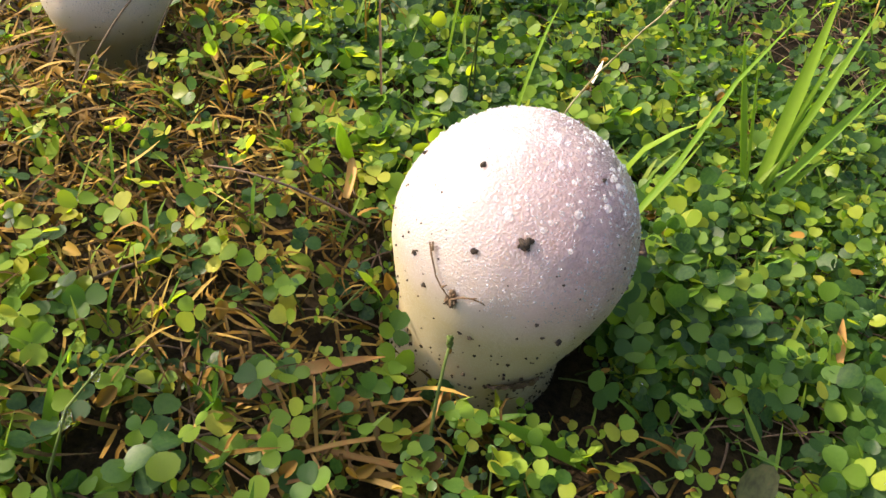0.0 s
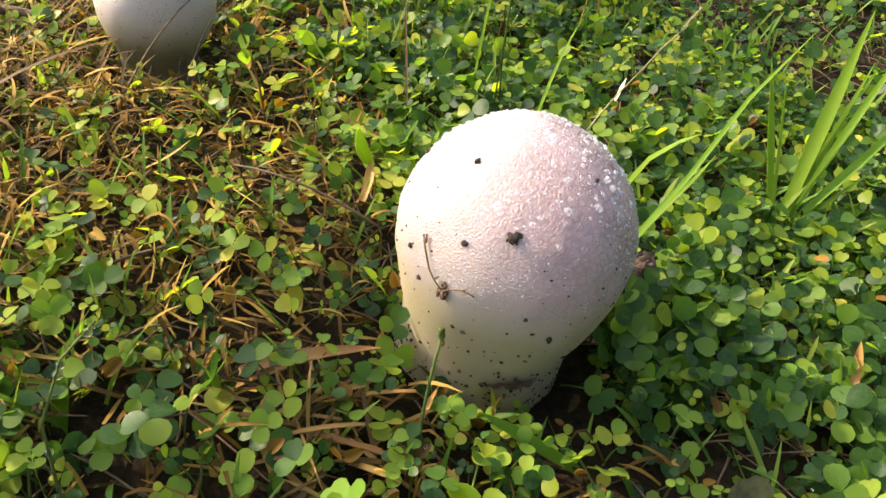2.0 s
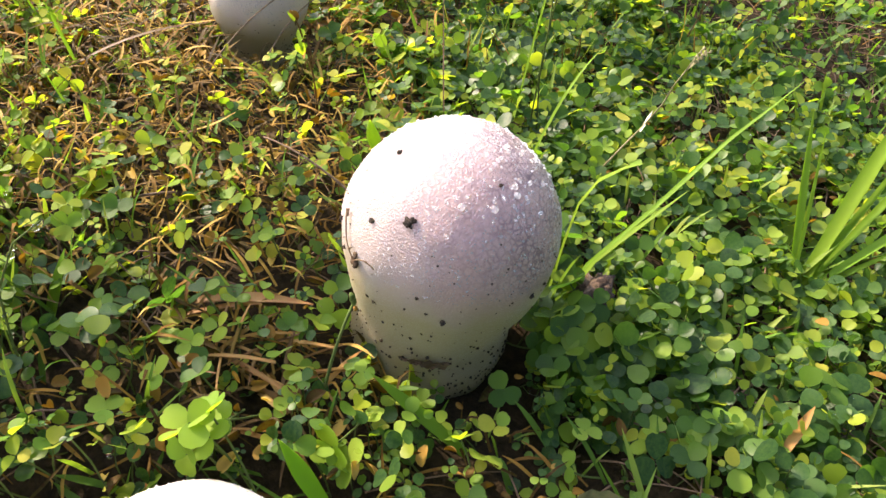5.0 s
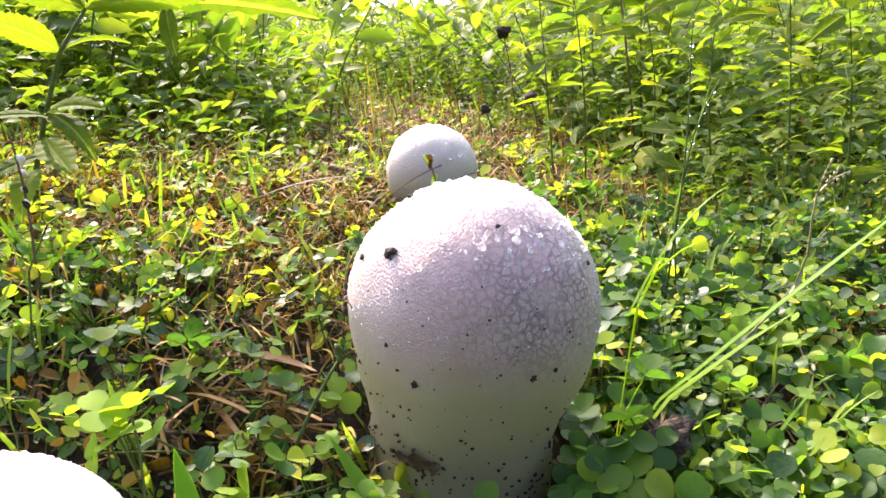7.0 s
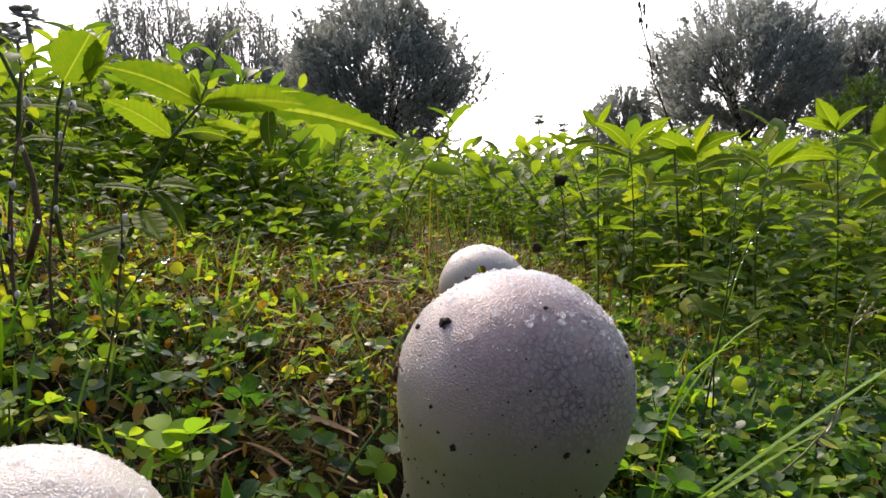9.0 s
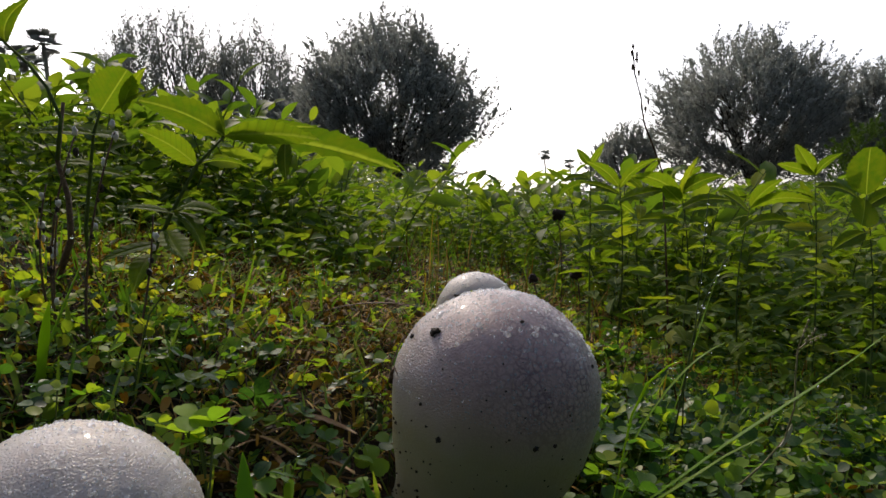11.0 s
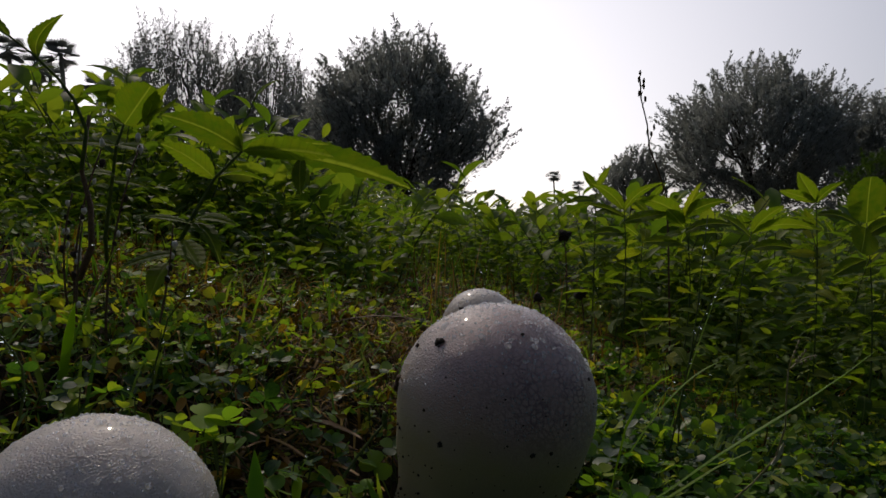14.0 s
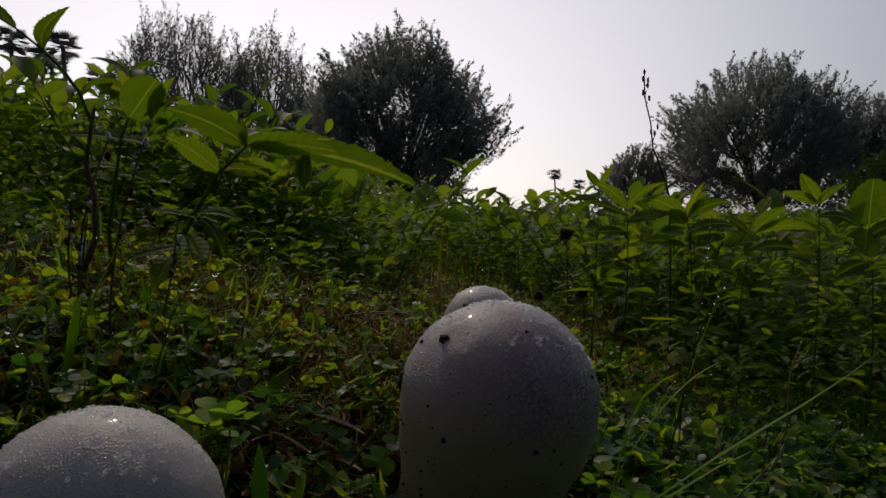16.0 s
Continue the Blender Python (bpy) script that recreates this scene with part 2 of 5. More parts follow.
M_DEAD = a.m


def puffball_material(name, cracked, pink, tint, relief):
    """Cream skin with a lilac-pink crown, fine brown cracks and grain."""
    a = Mat(name)
    tc = a.n("TexCoord")
    sep = a.n("SeparateXYZ")
    a.l(tc.outputs["Object"], sep.inputs[0])
    wob = a.noise(45, 4)
    h = a.n("Math")
    h.operation = "MULTIPLY_ADD"
    a.l(wob, h.inputs[0])
    h.inputs[1].default_value = 0.02
    a.l(sep.outputs[2], h.inputs[2])
    mr = a.n("MapRange")
    a.l(h.outputs[0], mr.inputs[0])
    mr.inputs[1].default_value, mr.inputs[2].default_value = -0.004, 0.036
    patch = a.noise(28, 3)
    crown = a.mix(a.ramp(patch, [(0.35, (0, 0, 0)), (0.65, (1, 1, 1))]), tint, tuple(c * 0.94 for c in tint))
    # a pink-bruised patch on the open side of the crown
    bruise = a.n("VectorMath")
    bruise.operation = "DISTANCE"
    a.l(tc.outputs["Object"], bruise.inputs[0])
    bruise.inputs[1].default_value = (0.000, -0.034, 0.016)
    edge_in = a.n("Math")
    edge_in.operation, edge_in.inputs[1].default_value = "MULTIPLY_ADD", 0.016
    a.l(a.noise(85, 5, 0.7), edge_in.inputs[0])
    a.l(bruise.outputs["Value"], edge_in.inputs[2])
    bruised = a.ramp(edge_in.outputs[0], [(0.028, (1, 1, 1)), (0.060, (0, 0, 0))])
    crown = a.mix(a.mix(1.0, bruised, (pink, pink, pink), "MULTIPLY"), crown, a.mix(patch, (0.50, 0.235, 0.225), (0.46, 0.25, 0.26)))
    flesh = a.mix(a.noise(60, 5), (0.33, 0.272, 0.150), (0.385, 0.325, 0.20))
    col = a.mix(a.ramp(mr.outputs[0], [(0.0, (0, 0, 0)), (0.45, (0.8, 0.8, 0.8)), (1.0, (0.95, 0.95, 0.95))]), flesh, crown)
    vor = a.n("TexVoronoi", Scale=430.0)
    vor.feature = "DISTANCE_TO_EDGE"
    warp = a.n("TexNoise", Scale=160.0, Detail=3.0)
    a.l(tc.outputs["Object"], warp.inputs["Vector"])
    wv = a.mix(0.0016, tc.outputs["Object"], warp.outputs[1])
    a.l(wv, vor.inputs["Vector"])
    crack = a.ramp(vor.outputs["Distance"], [(0.0, (1, 1, 1)), (0.10, (0.75, 0.75, 0.75)), (0.24, (0, 0, 0))])
    where = a.mix(1.0, a.ramp(mr.outputs[0], [(0.1, (0, 0, 0)), (0.7, (1, 1, 1))]), a.ramp(a.noise(70, 4), [(0.3, (0.15, 0.15, 0.15)), (0.6, (1, 1, 1))]), "MULTIPLY")
    side = a.n("MapRange")
    a.l(sep.outputs[0], side.inputs[0])
    side.inputs[1].default_value, side.inputs[2].default_value = -0.036, 0.014
    where = a.mix(1.0, where, side.outputs[0], "MULTIPLY")
    broken = a.ramp(a.noise(420, 4, 0.7), [(0.34, (cracked * 0.3, cracked * 0.3, cracked * 0.3)), (0.54, (cracked, cracked, cracked))])
    where = a.mix(1.0, where, broken, "MULTIPLY")
    col = a.mix(a.mix(1.0, crack, where, "MULTIPLY"), col, (0.135, 0.08, 0.10))
    stain = a.ramp(a.noise(130, 6, 0.7), [(0.58, (0, 0, 0)), (0.72, (1, 1, 1))])
    low = a.ramp(mr.outputs[0], [(0.0, (1, 1, 1)), (0.35, (0, 0, 0))])
    col = a.mix(a.mix(1.0, a.mix(1.0, stain, low, "MULTIPLY"), (0.6, 0.6, 0.6), "MULTIPLY"), col, (0.36, 0.28, 0.17))
    grain = a.noise(1500, 3, 0.6)
    bead = a.n("TexVoronoi", Scale=1150.0)
    a.l(tc.outputs["Object"], bead.inputs["Vector"])
    dome = a.ramp(bead.outputs["Distance"], [(0.0, (1, 1, 1)), (0.35, (0.8, 0.8, 0.8)), (0.62, (0, 0, 0))])
    on_crown = a.ramp(mr.outputs[0], [(0.25, (0, 0, 0)), (0.8, (1, 1, 1))])
    beads = a.mix(1.0, dome, on_crown, "MULTIPLY")
    nrm = a.bump(a.noise(520, 4), 0.35 * relief, 0.0007)
    nrm = a.bump(grain, 0.4, 0.0005, nrm)
    nrm = a.bump(beads, 0.45, 0.0005, nrm)
    a.l(a.mix(1.0, beads, (0.6, 0.6, 0.6), "MULTIPLY"), a.p.inputs["Coat Weight"])
    a.p.inputs["Coat Roughness"].default_value = 0.08
    a.p.inputs["Coat IOR"].default_value = 1.33
    a.set(col, a.ramp(grain, [(0.3, (0.28, 0.28, 0.28)), (0.7, (0.6, 0.6, 0.6))]), nrm, Subsurface_Weight=0.65, Subsurface_Scale=0.009, Specular_IOR_Level=0.45)
    a.p.inputs["Subsurface Radius"].default_value = (1.0, 0.78, 0.5)
    return a.m


M_PUFF = puffball_material("cracked_puffball_skin", 1.0, 0.5, (0.40, 0.34, 0.325), 1.0)
M_PUFF_PALE = puffball_material("pale_puffball_skin", 0.1, 0.15, (0.50, 0.45, 0.41), 0.4)


# ---- mesh helpers ----
class Geo:
    """Gathers vertices and faces of one mesh."""

    def __init__(self):
        self.v, self.f = [], []

    def add(self, verts, faces, m=None):
        k = len(self.v)
        self.v.extend([tuple(m @ Vector(p)) for p in verts] if m is not None else [tuple(p) for p in verts])
        self.f.extend([tuple(i + k for i in fc) for fc in faces])

    def mesh(self, name, smooth=True):
        me = bpy.data.meshes.new(name)
        me.from_pydata(self.v, [], self.f)
        if smooth:
            me.polygons.foreach_set("use_smooth", [True] * len(me.polygons))
        me.update()
        return me


def thing(name, label, category, group="", kind="", m=None):
    ob = new(name)
    if m is not None:
        ob.matrix_world = m
    ob.empty_display_size = 0.01
    return tagged(ob, label, category, group, kind)


def part(name, data, material, parent=None, label="", m=None, smooth=True):
    me = data.mesh(name, smooth) if isinstance(data, Geo) else data
    if material is not None and not me.materials:
        me.materials.append(material)
    ob = new(name, me)
    if parent is not None:
        ob.parent = parent
    if m is not None:
        ob.matrix_local = m
    return tagged(ob, label) if label else ob


def tube(g, pts, r0, r1, sides=6, cap=True):
    """A tapered tube along points."""
    pts = [Vector(p) for p in pts]
    k, n = len(g.v), len(pts)
    up = Vector((0.31, 0.23, 0.92))
    for i, p in enumerate(pts):
        d = (pts[min(i + 1, n - 1)] - pts[max(i - 1, 0)]).normalized()
        a = d.cross(up)
        a = a.normalized() if a.length > 1e-4 else Vector((1, 0, 0))
        b = d.cross(a)
        r = r0 + (r1 - r0) * i / (n - 1)
        for s in range(sides):
            w = 2 * math.pi * s / sides
            g.v.append(tuple(p + a * (r * math.cos(w)) + b * (r * math.sin(w))))
    for i in range(n - 1):
        for s in range(sides):
            q = (s + 1) % sides
            g.f.append((k + i * sides + s, k + i * sides + q, k + (i + 1) * sides + q, k + (i + 1) * sides + s))
    if cap:
        g.f.append(tuple(k + s for s in reversed(range(sides))))
        g.f.append(tuple(k + (n - 1) * sides + s for s in range(sides)))


def bend(p, q, sag, n=7, side=(0, 0, 1)):
    """Points from p to q, bowed by sag along side."""
    p, q, side = Vector(p), Vector(q), Vector(side)
    return [p.lerp(q, i / (n - 1)) + side * (sag * 4 * (i / (n - 1)) * (1 - i / (n - 1))) for i in range(n)]


def blade(g, pts, width, fold=0.25, across=None, thick=0.0):
    """A folded grass blade along points, tapering to its tip."""
    pts = [Vector(p) for p in pts]
    k, n = len(g.v), len(pts)
    for i, p in enumerate(pts):
        d = (pts[min(i + 1, n - 1)] - pts[max(i - 1, 0)]).normalized()
        s = d.cross(Vector((0, 0, 1))) if across is None else Vector(across) - d * d.dot(Vector(across))
        s = s.normalized() if s.length > 1e-4 else Vector((1, 0, 0))
        u = i / (n - 1)
        w = width / 2 * (0.7 + 0.6 * u if u < 0.5 else 1.0 * (1 - ((u - 0.5) / 0.5) ** 1.6)) + 0.00008
        nn = s.cross(d)
        g.v.extend((tuple(p - s * w), tuple(p - nn * (fold * w)), tuple(p + s * w)))
    for i in range(n - 1):
        b = k + 3 * i
        g.f.extend(((b, b + 1, b + 4, b + 3), (b + 1, b + 2, b + 5, b + 4)))
    if thick:
        c = len(g.v)
        for i in range(n):
            for j in range(3):
                x = Vector(g.v[k + 3 * i + j])
                g.v.append((x.x, x.y, x.z - thick))
        for i in range(n - 1):
            b = c + 3 * i
            g.f.extend(((b + 3, b + 4, b + 1, b), (b + 4, b + 5, b + 2, b + 1)))


def crumb(g, c, r, rng, seg=7, rings=5, squash=0.75):
    """A rough lump."""
    k = len(g.v)
    seed = Vector((rng.uniform(0, 50), rng.uniform(0, 50), rng.uniform(0, 50)))
    for i in range(rings + 1):
        th = math.pi * i / rings
        for j in range(seg):
            ph = 2 * math.pi * j / seg
            d = Vector((math.sin(th) * math.cos(ph), math.sin(th) * math.sin(ph), math.cos(th)))
            d = d * (1 + 0.75 * noise.noise(d * 1.7 + seed))
            g.v.append((c[0] + d.x * r, c[1] + d.y * r, c[2] + d.z * r * squash))
    for i in range(rings):
        for j in range(seg):
            q = (j + 1) % seg
            g.f.append((k + i * seg + j, k + (i + 1) * seg + j, k + (i + 1) * seg + q, k + i * seg + q))


def drop(g, c, r, seg=7, rings=5):
    k = len(g.v)
    for i in range(rings + 1):
        th = math.pi * i / rings
        for j in range(seg):
            ph = 2 * math.pi * j / seg
            g.v.append((c[0] + r * math.sin(th) * math.cos(ph), c[1] + r * math.sin(th) * math.sin(ph), c[2] + r * math.cos(th)))
    for i in range(rings):
        for j in range(seg):
            q = (j + 1) % seg
            g.f.append((k + i * seg + j, k + (i + 1) * seg + j, k + (i + 1) * seg + q, k + i * seg + q))


# ---- ground ----
DOMES = [(0.0, 0.0, 0.042), (0.0, 0.245, 0.03), (-0.1257, -0.0745, 0.038), (-0.178, -0.080, 0.022)]


def canopy(x, y):
    """Height of the leaf tops over the slope, which falls to +x."""
    z = 0.035 - 0.3 * 0.5 * math.tanh(x / 0.5) + 0.012 * math.tanh(y / 0.1)
    return z + 0.006 * noise.noise(Vector((x * 9, y * 9, 3.1)))


def soil(x, y):
    z = canopy(x, y) - 0.014 + 0.004 * noise.noise(Vector((x * 30, y * 30, 0.4)))
    for cx, cy, r in DOMES:
        z -= 0.016 * math.exp(-((x - cx) ** 2 + (y - cy) ** 2) / (r * 1.5) ** 2)
    return z


def build_ground():
    g, n = Geo(), 230
    ax = [0.12 * math.sinh(9.9 * (i / (n - 1) * 2 - 1)) for i in range(n)]
    for y in ax:
        for x in ax:
            g.v.append((x, y + 0.1, soil(x, y + 0.1)))
    for j in range(n - 1):
        for i in range(n - 1):
            b = j * n + i
            g.f.append((b, b + 1, b + n + 1, b + n))
    tagged(part("ground", g, M_SOIL), "dark damp soil sloping gently under clover and dry grass", "ground", kind="structure")


build_ground()


# ---- puffballs ----
def puffball(name, label, centre, R, lean, profile, drops, specks, seed, skin, drop_size=1.0):
    """A lathed puffball: profile holds (height, radius) in cap radii below the cap's dome."""
    rng = random.Random(seed)
    root = thing(name, label, "mushroom", "puffballs in the clover", m=Matrix.Translation(centre) @ pose(0, 0, 0, *lean))
    g, seg = Geo(), 88
    prof = [(math.cos(a), math.sin(a)) for a in [math.pi / 2 * i / 22 for i in range(23)]]
    prof[0] = (1.0, 0.004)
    prof += [(-h, r) for h, r in profile]
    off = Vector((seed * 3.1, 1.7, 0))

    def surface(h, r, ph):
        d = Vector((r * math.cos(ph), r * math.sin(ph), h))
        w = 0.030 * noise.noise(d * 1.3 + off) + 0.014 * noise.noise(d * 4 + off) + (0.05 * noise.noise(Vector((2.2 * math.cos(ph), 2.2 * math.sin(ph), h * 2)) + off) if h < -0.8 else 0)
        return Vector((d.x * (1 + w), d.y * (1 + w), d.z * (1 + w * 0.6))) * R

    for h, r in prof:
        for s in range(seg):
            g.v.append(tuple(surface(h, r, 2 * math.pi * s / seg)))
    for i in range(len(prof) - 1):
        for s in range(seg):
            q = (s + 1) % seg
            g.f.append((i * seg + s, (i + 1) * seg + s, (i + 1) * seg + q, i * seg + q))
    body = part("body", g, skin, root)

    def on(h, ph):
        """Point of the skin at height h (in radii) and angle ph."""
        for (h1, r1), (h2, r2) in zip(prof, prof[1:]):
            if h2 <= h <= h1:
                u = (h1 - h) / (h1 - h2 + 1e-9)
                return surface(h, r1 + (r2 - r1) * u, ph)
        return surface(prof[-1][0], prof[-1][1], ph)

    if drops:
        g = Geo()
        for _ in range(drops):
            h = 1 - 0.95 * rng.random() ** 1.15
            p = on(max(h, -0.1), rng.uniform(0, 2 * math.pi))
            r = (rng.uniform(0.00016, 0.00036) if rng.random() < 0.91 else rng.uniform(0.0004, 0.0007) * (0.55 + 0.45 * max(h, 0.0))) * drop_size
            if h > 0.55 and rng.random() < 0.05:
                r = rng.uniform(0.00055, 0.00095) * drop_size
            p = p * (1 - 0.1 * r / p.length)
            drop(g, p, r, 6 if r > 0.00036 else 4, 5 if r > 0.00036 else 3)
        tagged(part("dew", g, M_DEW_GLINT, body, "fine dew beading on the crown"), kind="stuff")
        g = Geo()
        for _ in range(drops // 55):
            p = on(1 - 0.42 * rng.random() ** 1.3, rng.uniform(0, 2 * math.pi))
            r = (0.0005 + 0.0009 * rng.random() ** 1.5) * drop_size
            drop(g, p * (1 - 0.1 * r / p.length), r, 14, 10)
        tagged(part("water", g, M_DEW_GLINT, body, "large water drops on the crown, whitened for their glint"), kind="stuff")
    if specks:
        g = Geo()
        for _ in range(specks):
            h = rng.choice((rng.uniform(-0.5, 0.6), rng.uniform(-1.5, -0.5), rng.uniform(-1.6, -0.8), rng.uniform(-1.7, -0.9)))
            crumb(g, on(h, rng.uniform(0, 2 * math.pi)), rng.uniform(0.00018, 0.0006) * (1.35 if h < -0.6 else 0.9), rng, 5, 3, 0.8)
        tagged(part("soil_specks", g, M_DIRT, body, "scattered dark soil specks"), kind="stuff")
    return root, on


NECK = [(0.2, 0.985), (0.4, 0.945), (0.6, 0.89), (0.8, 0.825), (1.0, 0.79), (1.15, 0.785), (1.3, 0.80), (1.5, 0.81), (1.7, 0.74), (1.95, 0.45), (2.05, 0.05)]
main, main_on = puffball("puffball", "large dew-covered white puffball with a lilac crown among clover", (0, 0, 0.0748), 0.04, (5, 13, 0), NECK, 4200, 720, 3, M_PUFF)


def local(root, p):
    return root.matrix_world.inverted() @ Vector(p)


bpy.context.view_layer.update()


def dirt_on(root, on, world_point, r, seed, name="dirt_clump"):
    q = local(root, world_point)
    R = 0.04
    h = max(-1.7, min(0.98, q.z / R))
    p = on(h, math.atan2(q.y, q.x))
    rng, g = random.Random(seed), Geo()
    crumb(g, p, r, rng, 10, 7, 0.9)
    for _ in range(5):
        crumb(g, p + Vector((rng.uniform(-r, r), rng.uniform(-r, r), rng.uniform(-r, r))) * 0.8, r * rng.uniform(0.25, 0.5), rng, 6, 4)
    return part(name, g, M_DIRT, root.children[0], "dark crumb of soil")


for i, (w, r) in enumerate([((-0.0257, -0.0197, 0.1037), 0.0017), ((-0.0319, -0.0071, 0.1001), 0.001), ((-0.012, 0.0035, 0.1121), 0.001),
                            ((-0.036, 0.011, 0.09), 0.0009), ((-0.023, -0.0341, 0.0692), 0.0011), ((0.010, -0.0369, 0.0663), 0.0010),
                            ((0.0084, -0.0194, 0.1069), 0.0007), ((-0.038, 0.005, 0.082), 0.0008), ((0.034, -0.016, 0.088), 0.0008),
                            ((0.017, -0.035, 0.066), 0.0008), ((-0.010, 0.030, 0.100), 0.0008), ((-0.026, -0.026, 0.080), 0.0006), ((-0.0383, -0.0118, 0.069), 0.0008), ((-0.0390, -0.0085, 0.0695), 0.0007)]):
    dirt_on(main, main_on, w, r, 40 + i)


def root_tangle():
    """The scrap of root stuck to the side: a knot, a hooked hair root above it and a forked one beside it."""
    rng, g = random.Random(8), Geo()

    def at(p, lift=0.0007):
        p = Vector(p)
        return local(main, p + (p - Vector((0, 0, 0.0748))).normalized() * lift)

    c = at((-0.0387, -0.0056, 0.0853), 0.0004)
    for k in range(12):
        crumb(g, c + Vector((rng.uniform(-0.4, 0.6), rng.uniform(-1, 1), rng.uniform(-1.7, 1.5))) * 0.0014, rng.uniform(0.0004, 0.0010), rng, 7, 5, 1.4)
    knot = part("root_scrap", g, M_TWIG, main, "brown scrap of dried root")
    hook = [(-0.0345, 0.0040, 0.0952), (-0.0332, 0.0050, 0.0972), (-0.0336, 0.0058, 0.0968), (-0.0352, 0.0040, 0.0945), (-0.0366, 0.0019, 0.0920), (-0.0376, 0.0004, 0.0898), (-0.0384, -0.0022, 0.0877), (-0.0387, -0.0056, 0.0853)]
    arm = [(-0.0387, -0.0056, 0.0853), (-0.0376, -0.0085, 0.0875), (-0.0366, -0.0112, 0.0885), (-0.0358, -0.0136, 0.0882), (-0.0353, -0.0152, 0.0875)]
    for pts, r in ((hook, 0.00036), (arm, 0.00034), ([arm[2], (-0.0360, -0.0128, 0.0893)], 0.0002), ([hook[6], (-0.0376, -0.0035, 0.0890)], 0.0004), ([hook[7], (-0.0391, -0.0068, 0.0828)], 0.0006)):
        g = Geo()
        tube(g, [at(p, 0.0011) for p in pts], r, r * 0.6, 6)
        part("hair_root", g, M_TWIG, knot)


def torn_skin():
    g, rng = Geo(), random.Random(5)
    nu, nv = 18, 5
    a0 = math.atan2(-0.026, -0.0294)
    for i in range(nu):
        u = i / (nu - 1)
        for j in range(nv):
            v = j / (nv - 1) - 0.5
            w = 0.17 * math.sin(math.pi * u ** 1.4) ** 1.2 + 0.02
            h = -1.0 + 0.04 * u + w * v + 0.10 * noise.noise(Vector((u * 6, v * 2, 1)))
            p = main_on(h, a0 - 0.05 + 0.55 * u)
            lift = 1.012 + 0.03 * abs(noise.noise(Vector((u * 9, v * 5, 4)))) + (0.04 if j in (0, 4) else 0) * rng.random()
            g.v.append((p.x * lift, p.y * lift, p.z))
    for i in range(nu - 1):
        for j in range(nv - 1):
            b = i * nv + j
            g.f.append((b, b + nv, b + nv + 1, b + 1))
    part("torn_skin", g, M_TWIG, main, "torn brown flap of skin round the neck")


root_tangle()
torn_skin()
BACK = [(0.25, 0.97), (0.5, 0.88), (0.75, 0.76), (1.0, 0.68), (1.2, 0.69), (1.4, 0.78), (1.6, 0.74), (1.8, 0.35)]
puffball("puffball", "smaller pear-shaped white puffball among dry grass", (0.0064, 0.2514, 0.0663), 0.0302, (14, 10, 0), BACK, 1200, 320, 7, M_PUFF_PALE)
NEAR = [(0.3, 0.97), (0.6, 0.88), (0.9, 0.78), (1.2, 0.7), (1.5, 0.4)]
puffball("puffball", "low white puffball dome with fine dew in clover", (-0.1257, -0.0745, 0.0541), 0.0372, (0, 4, 0), NEAR, 2200, 60, 11, M_PUFF_PALE)
puffball("puffball", "small white puffball half hidden beside a larger one", (-0.178, -0.080, 0.046), 0.020, (0, -6, 0), NEAR, 200, 20, 13, M_PUFF_PALE)


# ---- clover, grass and litter ----
def clear_of(x, y, pad=0.0):
    return all((x - cx) ** 2 + (y - cy) ** 2 > (r * 0.80 + pad) ** 2 for cx, cy, r in DOMES)


SHAPE = [(0.0, 0.05), (0.13, 0.25), (0.36, 0.45), (0.66, 0.51), (0.88, 0.39), (1.0, 0.16)]


def leaflet_verts(L, fold, curl):
    """A heart-tipped leaflet along +y: left edge, midrib, right edge."""
    vs, fs = [], []
    for u, w in SHAPE:
        z = curl * L * u * u
        vs += [(-w * L, u * L, z + fold * w * L), (0, (u if u < 0.95 else 0.955) * L, z), (w * L, u * L, z + fold * w * L)]
    for i in range(len(SHAPE) - 1):
        b = 3 * i
        fs += [(b, b + 1, b + 4, b + 3), (b + 1, b + 2, b + 5, b + 4)]
    return vs, fs


def simple_leaflet(L, fold):
    vs = [(0, 0, 0), (-0.40 * L, 0.30 * L, fold * L * 0.36), (0.40 * L, 0.30 * L, fold * L * 0.36), (-0.48 * L, 0.68 * L, fold * L * 0.4), (0, 0.5 * L, 0),
          (0.48 * L, 0.68 * L, fold * L * 0.4), (-0.22 * L, 0.99 * L, fold * L * 0.2), (0, 0.93 * L, 0), (0.22 * L, 0.99 * L, fold * L * 0.2)]
    return vs, [(0, 4, 3, 1), (0, 2, 5, 4), (3, 4, 7, 6), (4, 5, 8, 7)]


def sprig_pose(x, y, z, rng, tilt):
    az = rng.uniform(0, 360)
    return Matrix.Translation((x, y, z)) @ pose(0, 0, 0, rng.gauss(0, tilt), rng.gauss(0, tilt), az)


def dryness(x, y):
    """0 where clover is lush, 1 where dry grass shows."""
    d = (0.38 if x < 0 else 0.28) + 1.2 * noise.noise(Vector((x * 7, y * 7, 9.0))) - 1.6 * (x - 0.03) + 0.9 * max(0, y - 0.05)
    d += 0.7 * math.exp(-((x + 0.02) ** 2 + (y - 0.17) ** 2) / 0.1 ** 2)
    d += 0.9 * math.exp(-((x + 0.075) ** 2 + (y - 0.0) ** 2) / 0.03 ** 2) + 0.5 * math.exp(-((x + 0.02) ** 2 + (y - 0.2) ** 2) / 0.08 ** 2)
    if x > 0.05 and y < 0.14:
        d = min(d, 0.25 + 0.5 * noise.noise(Vector((x * 5, y * 5, 2.0))))
    return max(0.0, min(1.0, d))


